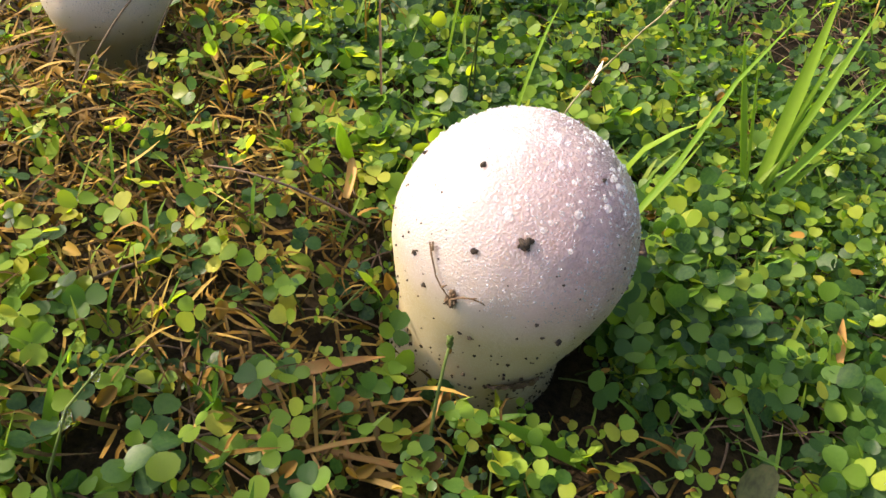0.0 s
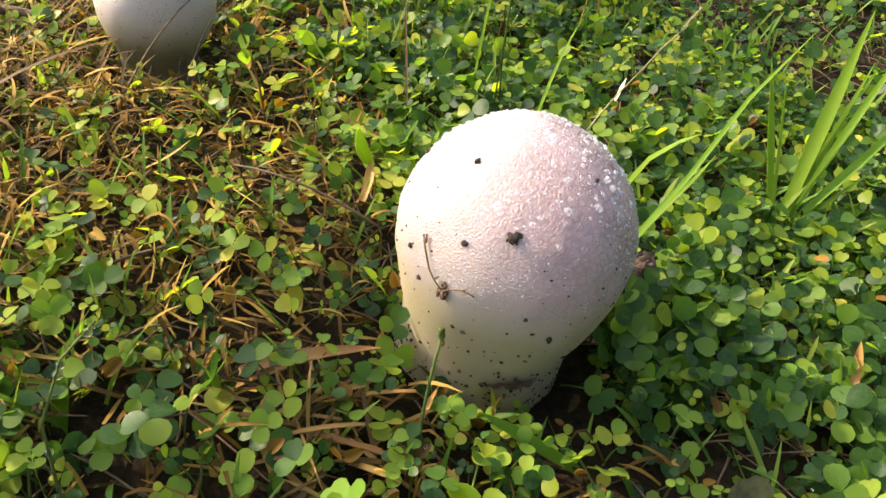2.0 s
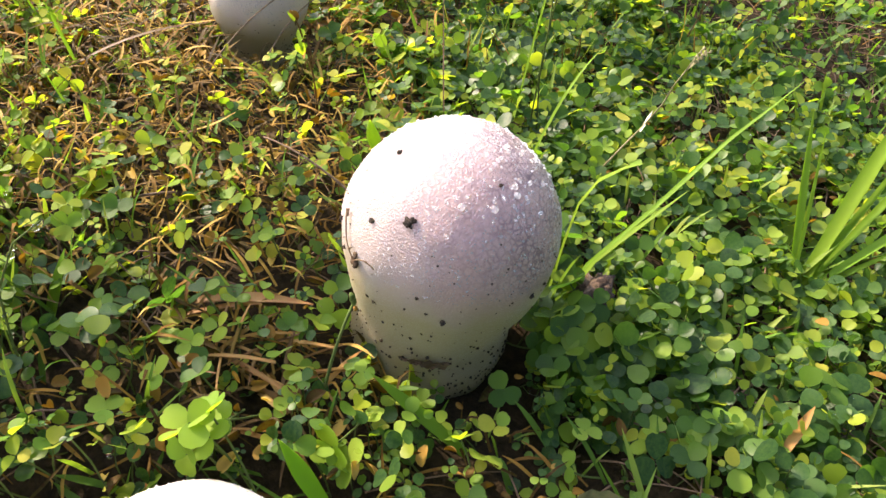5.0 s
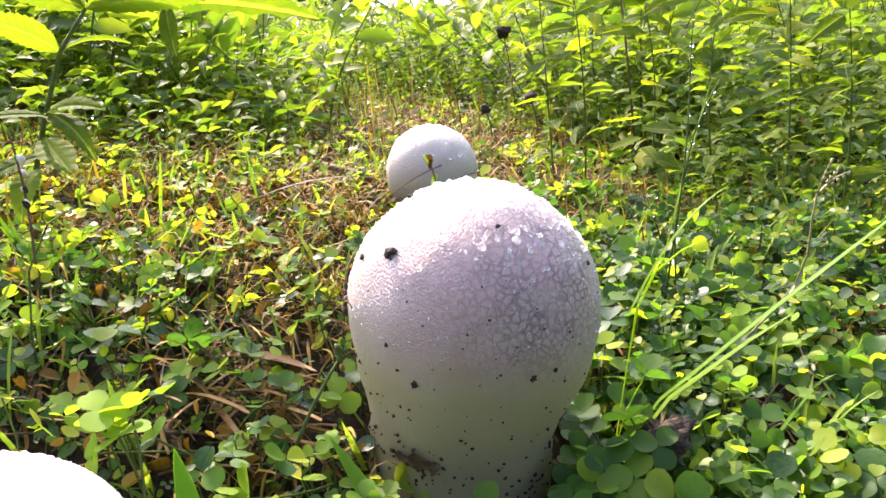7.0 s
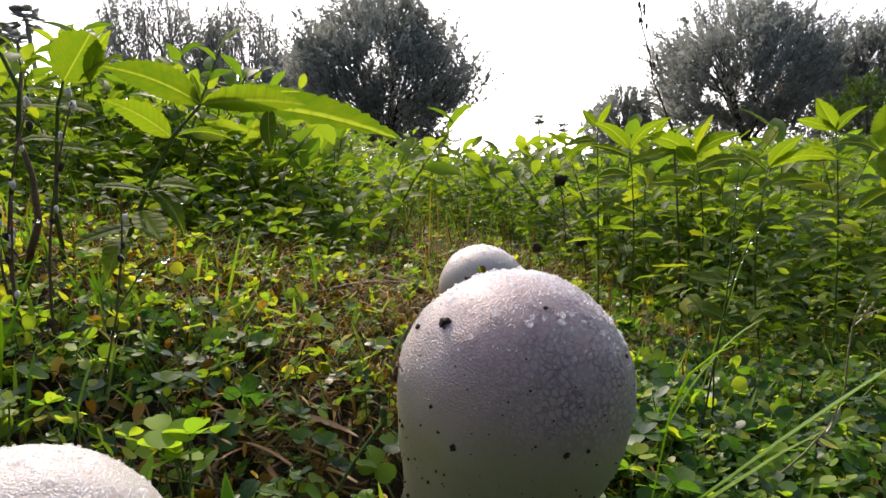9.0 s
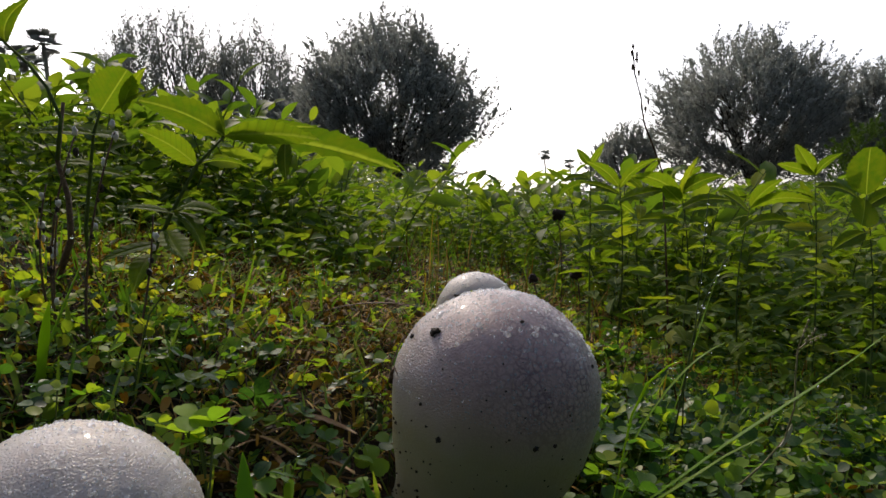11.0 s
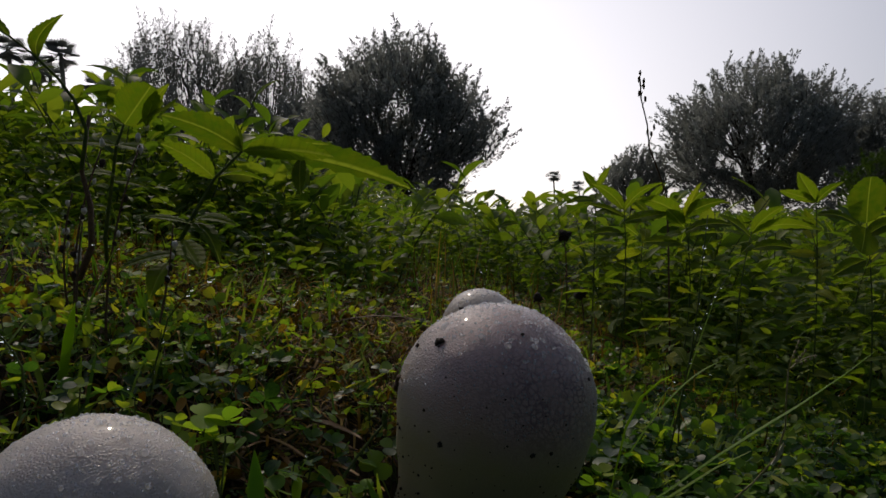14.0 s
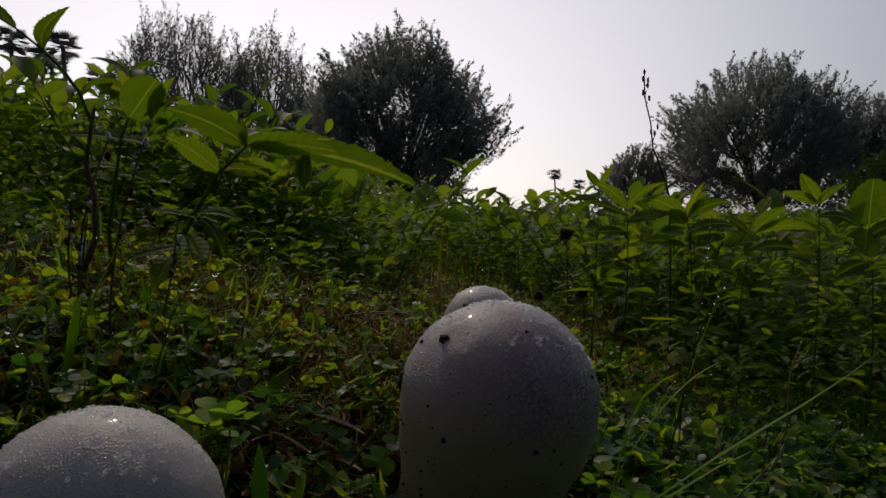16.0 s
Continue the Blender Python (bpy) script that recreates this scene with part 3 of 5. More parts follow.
def bare(x, y):
    """1 where the carpet opens onto dark soil."""
    d = max(0.0, min(1.0, (noise.noise(Vector((x * 19, y * 19, 6.3))) - 0.12) * 4))
    d = max(d, 0.9 * math.exp(-((x + 0.080) ** 2 + (y + 0.004) ** 2) / 0.026 ** 2))
    return max(d, 0.8 * math.exp(-((x - 0.105) ** 2 + (y + 0.075) ** 2) / 0.022 ** 2))


def in_view(x, y):
    """Keeps growth to the stretch of ground that the walk passes."""
    return y > -0.2 - 0.3 * abs(x) or x * x + y * y < 0.05


def clover_carpet():
    rng = random.Random(21)
    green, lime, stems, dew = Geo(), Geo(), Geo(), Geo()
    count = 0
    while count < 18500:
        if count % 5 < 3:
            x, y = rng.uniform(-0.27, 0.34), rng.uniform(-0.19, 0.30)
        else:
            x, y = rng.uniform(-0.36, 0.52), rng.uniform(-0.22, 0.48)
        if not clear_of(x, y, 0.002):
            continue
        count += 1
        dry = dryness(x, y)
        if rng.random() < max(dry * 0.66, bare(x, y) * 0.78):
            continue
        z0, c = soil(x, y), canopy(x, y)
        clump = noise.noise(Vector((x * 34, y * 34, 5.5)))
        low = rng.random() < 0.24
        z = c - 0.0115 + 0.009 * clump + (0.006 * rng.random() if low else 0.002 + 0.019 * rng.random() ** 1.4)
        near_dome = min(math.hypot(x - cx, y - cy) - r for cx, cy, r in DOMES)
        if near_dome < 0.012:
            z = min(z, c - 0.012)
        L = (0.0028 + 0.0050 * rng.random() ** 1.6) * (1.08 if x > 0.02 else 0.84) * (0.8 if low else 1.0) * (1.1 + 0.35 * noise.noise(Vector((x * 22, y * 22, 1.2))))
        young = rng.random() < (0.09 if x > 0.02 else 0.20) + 0.32 * dry + 0.14 * clump + (0.30 if y > 0.07 and x < 0.05 else 0)
        m = sprig_pose(x, y, z, rng, 24)
        tgt = lime if young and not low else green
        for k in (0, 118, -118):
            if rng.random() < 0.06:
                continue
            if low:
                vs, fs = simple_leaflet(L * rng.uniform(0.85, 1.1), rng.uniform(-0.05, 0.45))
            else:
                vs, fs = leaflet_verts(L * rng.uniform(0.8, 1.15), rng.uniform(-0.05, 0.45), rng.uniform(-0.25, 0.15))
            tgt.add(vs, fs, m @ pose(0, 0, 0, rng.gauss(8, 14), 0, k + rng.gauss(0, 14)) @ Matrix.Translation((0, 0.0004, 0)))
        if rng.random() < 0.45:
            tube(stems, bend((x + rng.gauss(0, 0.005), y + rng.gauss(0, 0.005), z0), (x, y, z), 0.001, 4, (rng.gauss(0, 1), rng.gauss(0, 1), 0)), 0.0004, 0.0003, 3, False)
        if rng.random() < 0.14:
            drop(dew, m @ Vector((rng.uniform(-0.002, 0.002), rng.uniform(0.002, 0.006), 0.0009)), rng.uniform(0.0002, 0.0009), 7, 5)
    far_green, far_lime = Geo(), Geo()
    for _ in range(48000):
        y = rng.uniform(-0.3, 1.7)
        x = rng.uniform(-0.5 - 0.75 * max(y, 0), 0.75 + 0.8 * max(y, 0))
        if -0.36 < x < 0.52 and -0.22 < y < 0.48 or not in_view(x, y):
            continue
        if rng.random() < min(0.85, 0.15 + 0.75 * dryness(x, y)):
            continue
        z = canopy(x, y) - 0.010 + 0.016 * rng.random()
        m = sprig_pose(x, y, z, rng, 25)
        L = rng.uniform(0.0045, 0.0085)
        tgt = far_lime if rng.random() < 0.46 else far_green
        for k in (0, 118, -118):
            vs, fs = simple_leaflet(L, rng.uniform(0, 0.5)) if y < 0.7 else ([(0, 0, 0), (0.42 * L, 0.6 * L, 0.1 * L), (0, L, 0), (-0.42 * L, 0.6 * L, 0.1 * L)], [(0, 1, 2, 3)])
            tgt.add(vs, fs, m @ pose(0, 0, 0, rng.gauss(8, 14), 0, k))
        if rng.random() < 0.07 and y < 1.0:
            drop(dew, (x, y, z + 0.003), rng.uniform(0.0005, 0.0012), 7, 5)
    # the carpet goes on round and behind the walk
    for _ in range(15000):
        a, far = rng.uniform(2.5, 6.9), 1.6 * rng.random() ** 0.6
        x, y = far * math.cos(a), far * math.sin(a)
        if -0.36 < x < 0.52 and y > -0.22 or y > 0 and in_view(x, y) and -0.5 - 0.75 * y < x < 0.75 + 0.8 * y:
            continue
        m, L = sprig_pose(x, y, canopy(x, y) - 0.010 + 0.014 * rng.random(), rng, 25), rng.uniform(0.007, 0.012)
        for k in (0, 118, -118):
            (far_lime if rng.random() < 0.3 else far_green).add([(0, 0, 0), (0.45 * L, 0.6 * L, 0.1 * L), (0, L, 0), (-0.45 * L, 0.6 * L, 0.1 * L)], [(0, 1, 2, 3)], m @ pose(0, 0, 0, 8, 0, k))
    for name, g, mt, lab in (("clover", green, M_CLOVER, "dense green three-leaved clover carpet"), ("young_clover", lime, M_LIME, "lime-green young clover leaves"),
                             ("clover_stems", stems, M_STEM, "thin clover stems near the soil"), ("distant_clover", far_green, M_CLOVER, "clover carpet reaching the weeds"),
                             ("distant_young_clover", far_lime, M_LIME, "pale young clover further off"), ("dew_drops", dew, M_WATER, "tiny dew drops on the clover leaves")):
        tagged(part(name, g, mt), lab, "dew" if "dew" in name else "clover", kind="stuff")


def litter():
    """Dry grass, thin green grass and creeping stems between the clover."""
    rng = random.Random(33)
    straw, grass, vines = Geo(), Geo(), Geo()
    n = 0
    while n < 11500:
        y = rng.uniform(-0.22, 1.5) if rng.random() < 0.5 else rng.uniform(-0.2, 0.45)
        x = rng.uniform(-0.36 - 0.6 * max(0, y), 0.5 + 0.6 * max(0, y))
        n += 1
        if not clear_of(x, y, 0.004):
            continue
        dry = dryness(x, y)
        a = rng.uniform(0, 2 * math.pi)
        z0 = soil(x, y) + 0.002
        if rng.random() < 0.04 + 0.5 * dry:
            L = rng.uniform(0.006, 0.024)
            q = (x + L * math.cos(a), y + L * math.sin(a))
            if not clear_of(*q, 0.006):
                continue
            rise = rng.uniform(-0.001, 0.010) + (rng.random() < 0.3) * 0.010
            blade(straw, bend((x, y, z0 + rng.uniform(0, 0.007)), (*q, soil(*q) + 0.004 + rise), rng.uniform(-0.002, 0.006), 5), rng.uniform(0.0004, 0.0014), rng.uniform(0, 0.5))
        elif rng.random() < (0.55 if x < 0.02 else 0.25):
            L = rng.uniform(0.012, 0.04)
            q = (x + L * 0.6 * math.cos(a), y + L * 0.6 * math.sin(a))
            if not clear_of(*q, 0.006):
                continue
            blade(grass, bend((x, y, z0), (*q, z0 + rng.uniform(0.008, 0.03)), rng.uniform(0, 0.004), 6), rng.uniform(0.0008, 0.0026), rng.uniform(0.1, 0.5))
        elif rng.random() < 0.4:
            L = rng.uniform(0.02, 0.06)
            q = (x + L * math.cos(a), y + L * math.sin(a))
            if clear_of(*q, 0.006) and clear_of((x + q[0]) / 2, (y + q[1]) / 2, 0.006):
                tube(vines, bend((x, y, z0), (*q, soil(*q) + 0.006), rng.uniform(0.002, 0.008), 6), 0.0005, 0.0003, 4, False)
    # dead grass standing in loose curls behind the large puffball
    for _ in range(2600):
        x, y = rng.gauss(-0.065, 0.075), rng.gauss(0.165, 0.095)
        if not clear_of(x, y, 0.004) or x > 0.07:
            continue
        L, a = rng.uniform(0.007, 0.022), rng.uniform(0, 2 * math.pi)
        q = (x + L * math.cos(a), y + L * math.sin(a))
        if clear_of(*q, 0.006):
            z0 = soil(x, y) + rng.uniform(0.004, 0.012)
            blade(straw, bend((x, y, z0), (*q, z0 + rng.uniform(-0.004, 0.009)), rng.uniform(-0.003, 0.006), 5, (rng.gauss(0, 0.6), rng.gauss(0, 0.6), 1)), rng.uniform(0.0005, 0.0015), rng.uniform(0, 0.6))
    # curled flakes of dead leaf caught in the carpet
    flakes = 0
    while flakes < 2600:
        x, y = rng.uniform(-0.30, 0.30), rng.uniform(-0.16, 0.45)
        flakes += 1
        if not clear_of(x, y, 0.006) or rng.random() > 0.12 + dryness(x, y):
            continue
        vs, fs = leaflet_verts(rng.uniform(0.003, 0.0075), rng.uniform(0.2, 0.9), rng.uniform(-0.5, 0.5))
        straw.add([(0.6 * a, b, c) for a, b, c in vs], fs, sprig_pose(x, y, canopy(x, y) - 0.010 + 0.014 * rng.random(), rng, 35))
    # matted dead grass over the clearing
    for _ in range(12000):
        y = rng.uniform(0.20, 1.1)
        x = rng.uniform(-0.2 - 0.45 * y, 0.15 + 0.4 * y)
        if not clear_of(x, y, 0.012) or rng.random() > 0.2 + dryness(x, y):
            continue
        L, a, z0 = rng.uniform(0.012, 0.03) * (1 + 0.5 * y), rng.uniform(0, 2 * math.pi), canopy(x, y) - 0.006
        blade(straw, bend((x, y, z0), (x + L * math.cos(a), y + L * math.sin(a), z0 + rng.uniform(0.0, 0.012)), rng.uniform(-0.002, 0.006), 5, (rng.gauss(0, 0.5), rng.gauss(0, 0.5), 1)), rng.uniform(0.0009, 0.002), rng.uniform(0, 0.5))
    for name, g, mt, lab in (("dry_grass", straw, M_STRAW, "brown and straw-coloured dead grass litter"), ("short_grass", grass, M_GRASS, "short green grass blades among the clover"),
                             ("creeping_stems", vines, M_TWIG, "thin brown creeping stems over the soil")):
        tagged(part(name, g, mt), lab, "grass", kind="stuff")


clover_carpet()
litter()
LEAFLETS, LIMES = [], []
for i in range(4):
    g = Geo()
    g.add(*leaflet_verts(1.0, 0.08 + 0.1 * i, -0.18 + 0.1 * i))
    LEAFLETS.append(part("leaflet", g, M_CLOVER_OBJ).data)
    LIMES.append(LEAFLETS[-1].copy())
    LIMES[-1].materials[0] = M_LIME_OBJ
for ob in [o for o in scene.objects if o.name.startswith("leaflet")]:
    bpy.data.objects.remove(ob)
STEM_G = Geo()
tube(STEM_G, bend((0, 0, -1), (0, 0, 0), 0.12, 5, (1, 0, 0)), 0.035, 0.03, 5)
STEM_ME = STEM_G.mesh("stem")
STEM_ME.materials.append(M_STEM)


def clover_sprig(p, L, rng, tilt=12, label="small three-leaved clover sprig rising from the carpet", lime=False):
    x, y, z = p
    root = thing("clover_sprig", label, "clover", "clover sprigs", m=sprig_pose(x, y, z, rng, tilt))
    h = max(0.006, z - soil(x, y))
    part("stem", STEM_ME, None, root, m=Matrix.Diagonal((0.012, 0.012, h, 1)))
    for k in (0, 120, -120):
        s = L * rng.uniform(0.9, 1.1)
        part("leaflet", rng.choice(LIMES if lime else LEAFLETS), None, root, m=pose(0, 0, 0, rng.gauss(10, 8), rng.gauss(0, 6), k + rng.gauss(0, 8)) @ Matrix.Diagonal((s, s, s, 1)))


rng = random.Random(77)
for p, L in (((-0.105, -0.033, 0.080), 0.0078), ((-0.108, -0.030, 0.074), 0.0075), ((-0.102, -0.036, 0.073), 0.007), ((-0.110, -0.034, 0.068), 0.0075), ((-0.099, -0.031, 0.078), 0.0075), ((-0.104, -0.028, 0.070), 0.007), ((-0.071, -0.045, 0.052), 0.009), ((-0.068, -0.050, 0.047), 0.008), ((-0.05, 0.01, 0.047), 0.0075), ((-0.035, 0.036, 0.052), 0.008)):
    clover_sprig(p, L, rng, 34, "tall lime-green clover sprig standing above the carpet", True)
for p, L in (((0.036, -0.026, 0.032), 0.008), ((0.042, -0.018, 0.034), 0.008), ((0.030, -0.034, 0.031), 0.0085), ((0.046, -0.030, 0.031), 0.0075), ((0.036, -0.036, 0.026), 0.008), ((0.024, -0.041, 0.028), 0.008), ((0.048, -0.012, 0.030), 0.0075),
             ((0.041, -0.026, 0.026), 0.0075), ((0.014, -0.046, 0.030), 0.0075), ((-0.008, -0.046, 0.034), 0.0075), ((0.044, -0.006, 0.032), 0.007), ((0.030, 0.010, 0.027), 0.007), ((0.032, 0.002, 0.026), 0.0075), ((0.027, -0.006, 0.024), 0.007), ((0.031, -0.010, 0.027), 0.0075),
             ((0.025, -0.018, 0.025), 0.0075), ((0.021, -0.024, 0.024), 0.007), ((0.028, -0.024, 0.028), 0.0075), ((0.016, -0.031, 0.024), 0.007), ((0.022, -0.034, 0.026), 0.0075), ((0.026, -0.012, 0.020), 0.007), ((0.033, -0.018, 0.024), 0.007)):
    clover_sprig(p, L, rng, 24, "dark green clover sprig leaning against the puffball")
made = 0
while made < 230:
    x, y = rng.uniform(-0.16, 0.19), rng.uniform(-0.13, 0.16)
    if clear_of(x, y, 0.010) and rng.random() > 0.7 * dryness(x, y):
        clover_sprig((x, y, canopy(x, y) + rng.uniform(-0.001, 0.006)), rng.uniform(0.0052, 0.0078) * (1 if x > 0 else 0.85), rng, 18, lime=rng.random() < 0.2)
        made += 1


# ---- single grasses and scraps near the puffballs ----
def grass_blade(pts, width, label, sag=0.0, material=None, name="grass_shoot", side=(0, 0, 1), across=None):
    g = Geo()
    p = bend(pts[0], pts[1], sag, 12, side) if len(pts) == 2 else pts
    blade(g, p, width, 0.35, across, 0.00025)
    return tagged(part(name, g, material or M_GRASS_OBJ), label, "grass")


grass_blade([(0.040, -0.011, 0.018), (0.0531, -0.0148, 0.0368), (0.0637, -0.0169, 0.0452), (0.0797, -0.0206, 0.0588), (0.0955, -0.0218, 0.0695), (0.1110, -0.0228, 0.0795), (0.1235, -0.027, 0.0905), (0.1335, -0.0310, 0.1008)], 0.0020, "long pale green grass blade arching past the puffball")
grass_blade([(0.041, -0.013, 0.018), (0.056, -0.0152, 0.0368), (0.0667, -0.0172, 0.0445), (0.0800, -0.0216, 0.0555), (0.0925, -0.0235, 0.0625)], 0.0024, "narrow green grass blade beside a longer one")
grass_blade([(0.040, -0.006, 0.020), (0.0455, -0.008, 0.048), (0.0497, -0.0104, 0.0682), (0.0545, -0.0150, 0.0810), (0.0600, -0.0220, 0.0890), (0.0640, -0.0270, 0.0925)], 0.0026, "thin curved grass blade beside the puffball")
grass_blade([(0.038, -0.010, 0.018), (0.048, -0.016, 0.046)], 0.0020, "short upright grass blade", 0.003)
grass_blade([(-0.030, -0.056, 0.024), (-0.0492, -0.0291, 0.0560)], 0.0052, "broad green grass blade leaning on the puffball", 0.001)
grass_blade([(-0.080, -0.062, 0.044), (-0.0845, -0.047, 0.0725)], 0.0055, "broad upright green grass blade", 0.001)
grass_blade([(-0.146, 0.047, 0.058), (-0.126, 0.062, 0.083)], 0.0055, "bright green pointed grass blade", 0.001)
grass_blade([(-0.14, 0.12, 0.062), (-0.125, 0.135, 0.085)], 0.0030, "narrow leaning grass blade", 0.004)

grass_blade([(-0.186, 0.010, 0.076), (-0.163, 0.023, 0.137)], 0.0048, "tall yellow-green grass blade", 0.002)
grass_blade([(-0.183, 0.014, 0.076), (-0.168, 0.000, 0.118)], 0.0040, "yellow-green grass blade leaning outwards", 0.003)


def grass_tuft(base, tips, widths):
    root = thing("grass_tuft", "tuft of tall bright green grass blades in clover", "grass", m=Matrix.Translation(base))
    b = Vector(base)
    for tip, w in zip(tips, widths):
        g = Geo()
        d = Vector(tip) - b
        start = Vector((d.x, d.y, 0)).normalized() * 0.003
        blade(g, bend(start, d, 0.006, 12, (-d.x * 2, -d.y * 2, 0.05)), w, 0.45, None, 0.0003)
        part("blade", g, M_GRASS_OBJ, root)


grass_tuft((0.166, -0.039, -0.034), [(0.230, -0.026, 0.066), (0.200, 0.003, 0.043), (0.253, -0.043, 0.051), (0.241, -0.066, 0.032), (0.230, -0.036, 0.041), (0.207, -0.059, -0.005), (0.198, -0.008, 0.036), (0.226, -0.028, 0.049)],
           [0.0068, 0.0038, 0.004, 0.0048, 0.0032, 0.003, 0.0017, 0.005])


def seed_stalk():
    foot = Vector((0.112, 0.056, 0.006))
    root = thing("seed_stalk", "dry pale grass stalk with a white husk and forked tip", "grass stalk", m=Matrix.Translation(foot))
    pts = [Vector(p) - foot for p in (foot, (0.127, 0.053, 0.021), (0.1350, 0.0470, 0.0355), (0.1345, 0.037, 0.053), (0.1300, 0.027, 0.071), (0.1270, 0.0193, 0.0829))]
    g = Geo()
    tube(g, pts, 0.0005, 0.00035, 6)
    stalk = part("stalk", g, M_PALE, root)
    for tip, sag in (((0.1281, 0.0124, 0.0969), 0.001), ((0.1380, 0.0170, 0.0895), 0.0015), ((0.1325, 0.0150, 0.0925), -0.001)):
        g = Geo()
        tip = Vector(tip) - foot
        tube(g, bend(pts[5], tip, sag, 6), 0.0003, 0.0002, 5)
        for k in range(4):
            crumb(g, pts[5].lerp(tip, 0.45 + 0.16 * k), 0.0006, random.Random(k), 6, 4, 1.3)
        part("spikelet", g, M_PALE, stalk)
    g = Geo()
    d = Vector((0.003, -0.001, 0.0075))
    blade(g, bend(pts[2] - d * 0.5, pts[2] + d, 0.001, 7, (1, 0, 0)), 0.0040, 0.6, (0.8, 0.5, 0), 0.0003)
    part("husk", g, M_HUSK, stalk, "white papery husk")


def flower_stalk():
    root = thing("flower_stalk", "thin green stalk with small buds before the puffball", "stalk", m=Matrix.Translation((-0.072, -0.022, 0.030)))
    g = Geo()
    tube(g, bend((0, 0, 0), (0.028, 0.013, 0.040), 0.003, 9, (-0.4, 0.2, 0.6)), 0.0007, 0.0005, 6)
    stalk = part("stalk", g, M_STEM, root)
    for k, r in ((0.0, 0.0011), (0.0028, 0.0012), (-0.0035, 0.0008)):
        g = Geo()
        crumb(g, Vector((0.028, 0.013, 0.040 + k)), r, random.Random(int(k * 1e4) + 50), 8, 6, 1.6)
        part("bud", g, M_STEM if r > 0.001 else M_STRAW_OBJ, stalk)


def leaf_bud():
    base, tip, foot = Vector((0.0096, 0.0888, 0.0471)), Vector((0.0071, 0.0898, 0.0672)), Vector((-0.005, 0.0781, 0.0430))
    root = thing("leaf_bud", "pointed lime-green leaf bud on a dry brown sheath", "shoot", m=Matrix.Translation(foot))
    g = Geo()
    pts = bend(base - foot, tip - foot, 0.0012, 9, (-1, 0.2, 0))
    for i, p in enumerate(pts):
        u = i / 8
        r = 0.0031 * math.sin(math.pi * min(1.0, 0.12 + 0.86 * u)) ** 0.8 + 0.0002
        for k in range(8):
            a = k * math.pi / 4
            g.v.append((p.x + r * math.cos(a), p.y + 0.6 * r * math.sin(a), p.z))
    for i in range(8):
        for k in range(8):
            g.f.append((i * 8 + k, i * 8 + (k + 1) % 8, i * 8 + 8 + (k + 1) % 8, i * 8 + 8 + k))
    part("bud", g, M_LIME_OBJ, root)
    g = Geo()
    blade(g, bend((0, 0, 0), base - foot + Vector((0, 0, 0.002)), 0.002, 8, (1, 0, 0.4)), 0.0042, 0.8, None, 0.0006)
    tube(g, bend((0.007, 0.004, -0.014), base - foot, 0.002, 7, (1, 0, 0)), 0.0008, 0.0006, 5)
    part("sheath", g, M_STRAW_OBJ, root, "dry brown sheath")


def soil_clod():
    rng, g = random.Random(12), Geo()
    c = Vector((0.0505, -0.020, 0.025))
    root = thing("soil_clod", "crumbly dark clod of soil and roots", "soil clod", m=Matrix.Translation(c))
    crumb(g, (0, 0, 0), 0.0078, rng, 40, 26, 0.75)
    g.v = [tuple(Vector(v) * (1 + 0.35 * noise.noise(Vector(v) * 420) + 0.2 * noise.noise(Vector(v) * 1100))) for v in g.v]
    part("clod", g, M_CLOD, root)
    g = Geo()
    for _ in range(46):
        d = Vector((rng.gauss(0, 1), rng.gauss(0, 1), rng.gauss(0.2, 0.8))).normalized() * 0.0078
        tube(g, bend(d * 0.6, d * rng.uniform(1.0, 1.5), 0.001, 4), 0.0003, 0.0001, 4, False)
    tagged(part("root_hairs", g, M_TWIG, root, "fine brown root hairs"), kind="stuff")


def straw_piece(p, q, w, label, sag=0.002, kind="straw"):
    g = Geo()
    if kind == "straw":
        blade(g, bend(p, q, sag, 8), w, 0.5, None, 0.0004)
        return tagged(part("straw", g, M_STRAW_OBJ), label, "straw")
    tube(g, bend(p, q, sag, 8), w / 2, w / 3, 6)
    return tagged(part("twig", g, M_TWIG), label, "twig")


seed_stalk()
flower_stalk()
leaf_bud()
soil_clod()
straw_piece((-0.092, 0.034, 0.060), (-0.055, 0.008, 0.059), 0.0046, "split orange-brown straw lying on clover", 0.003)
straw_piece((-0.100, 0.035, 0.055), (-0.058, 0.020, 0.050), 0.0022, "thin brown straw lying on clover", 0.003)
straw_piece((-0.088, 0.004, 0.036), (-0.082, -0.006, 0.054), 0.0040, "upright broken brown straw", 0.001)
straw_piece((-0.092, 0.0, 0.036), (-0.074, 0.004, 0.050), 0.0034, "leaning broken brown straw", 0.001)
rng = random.Random(90)
for _ in range(44):
    x, y, a, L = -0.082 + rng.gauss(0, 0.013), -0.004 + rng.gauss(0, 0.014), rng.uniform(0, 6.28), rng.uniform(0.008, 0.018)
    if clear_of(x, y, 0.02):
        straw_piece((x - L * math.cos(a), y - L * math.sin(a), soil(x, y) + rng.uniform(0.006, 0.014)), (x + L * math.cos(a), y + L * math.sin(a), soil(x, y) + rng.uniform(0.008, 0.020)), rng.uniform(0.0007, 0.0020), "short flat piece of brown dead grass", 0.002)
straw_piece((-0.128, 0.105, 0.062), (-0.083, 0.088, 0.070), 0.0016, "thin bare brown twig over the clover", 0.004, "twig")
straw_piece((-0.012, 0.06, 0.045), (-0.037, 0.118, 0.060), 0.0012, "thin yellow stem bowed over the clover", 0.006, "twig")
straw_piece((-0.11, 0.215, 0.075), (-0.03, 0.21, 0.078), 0.0018, "pale dry stem lying before the small puffball", 0.006)
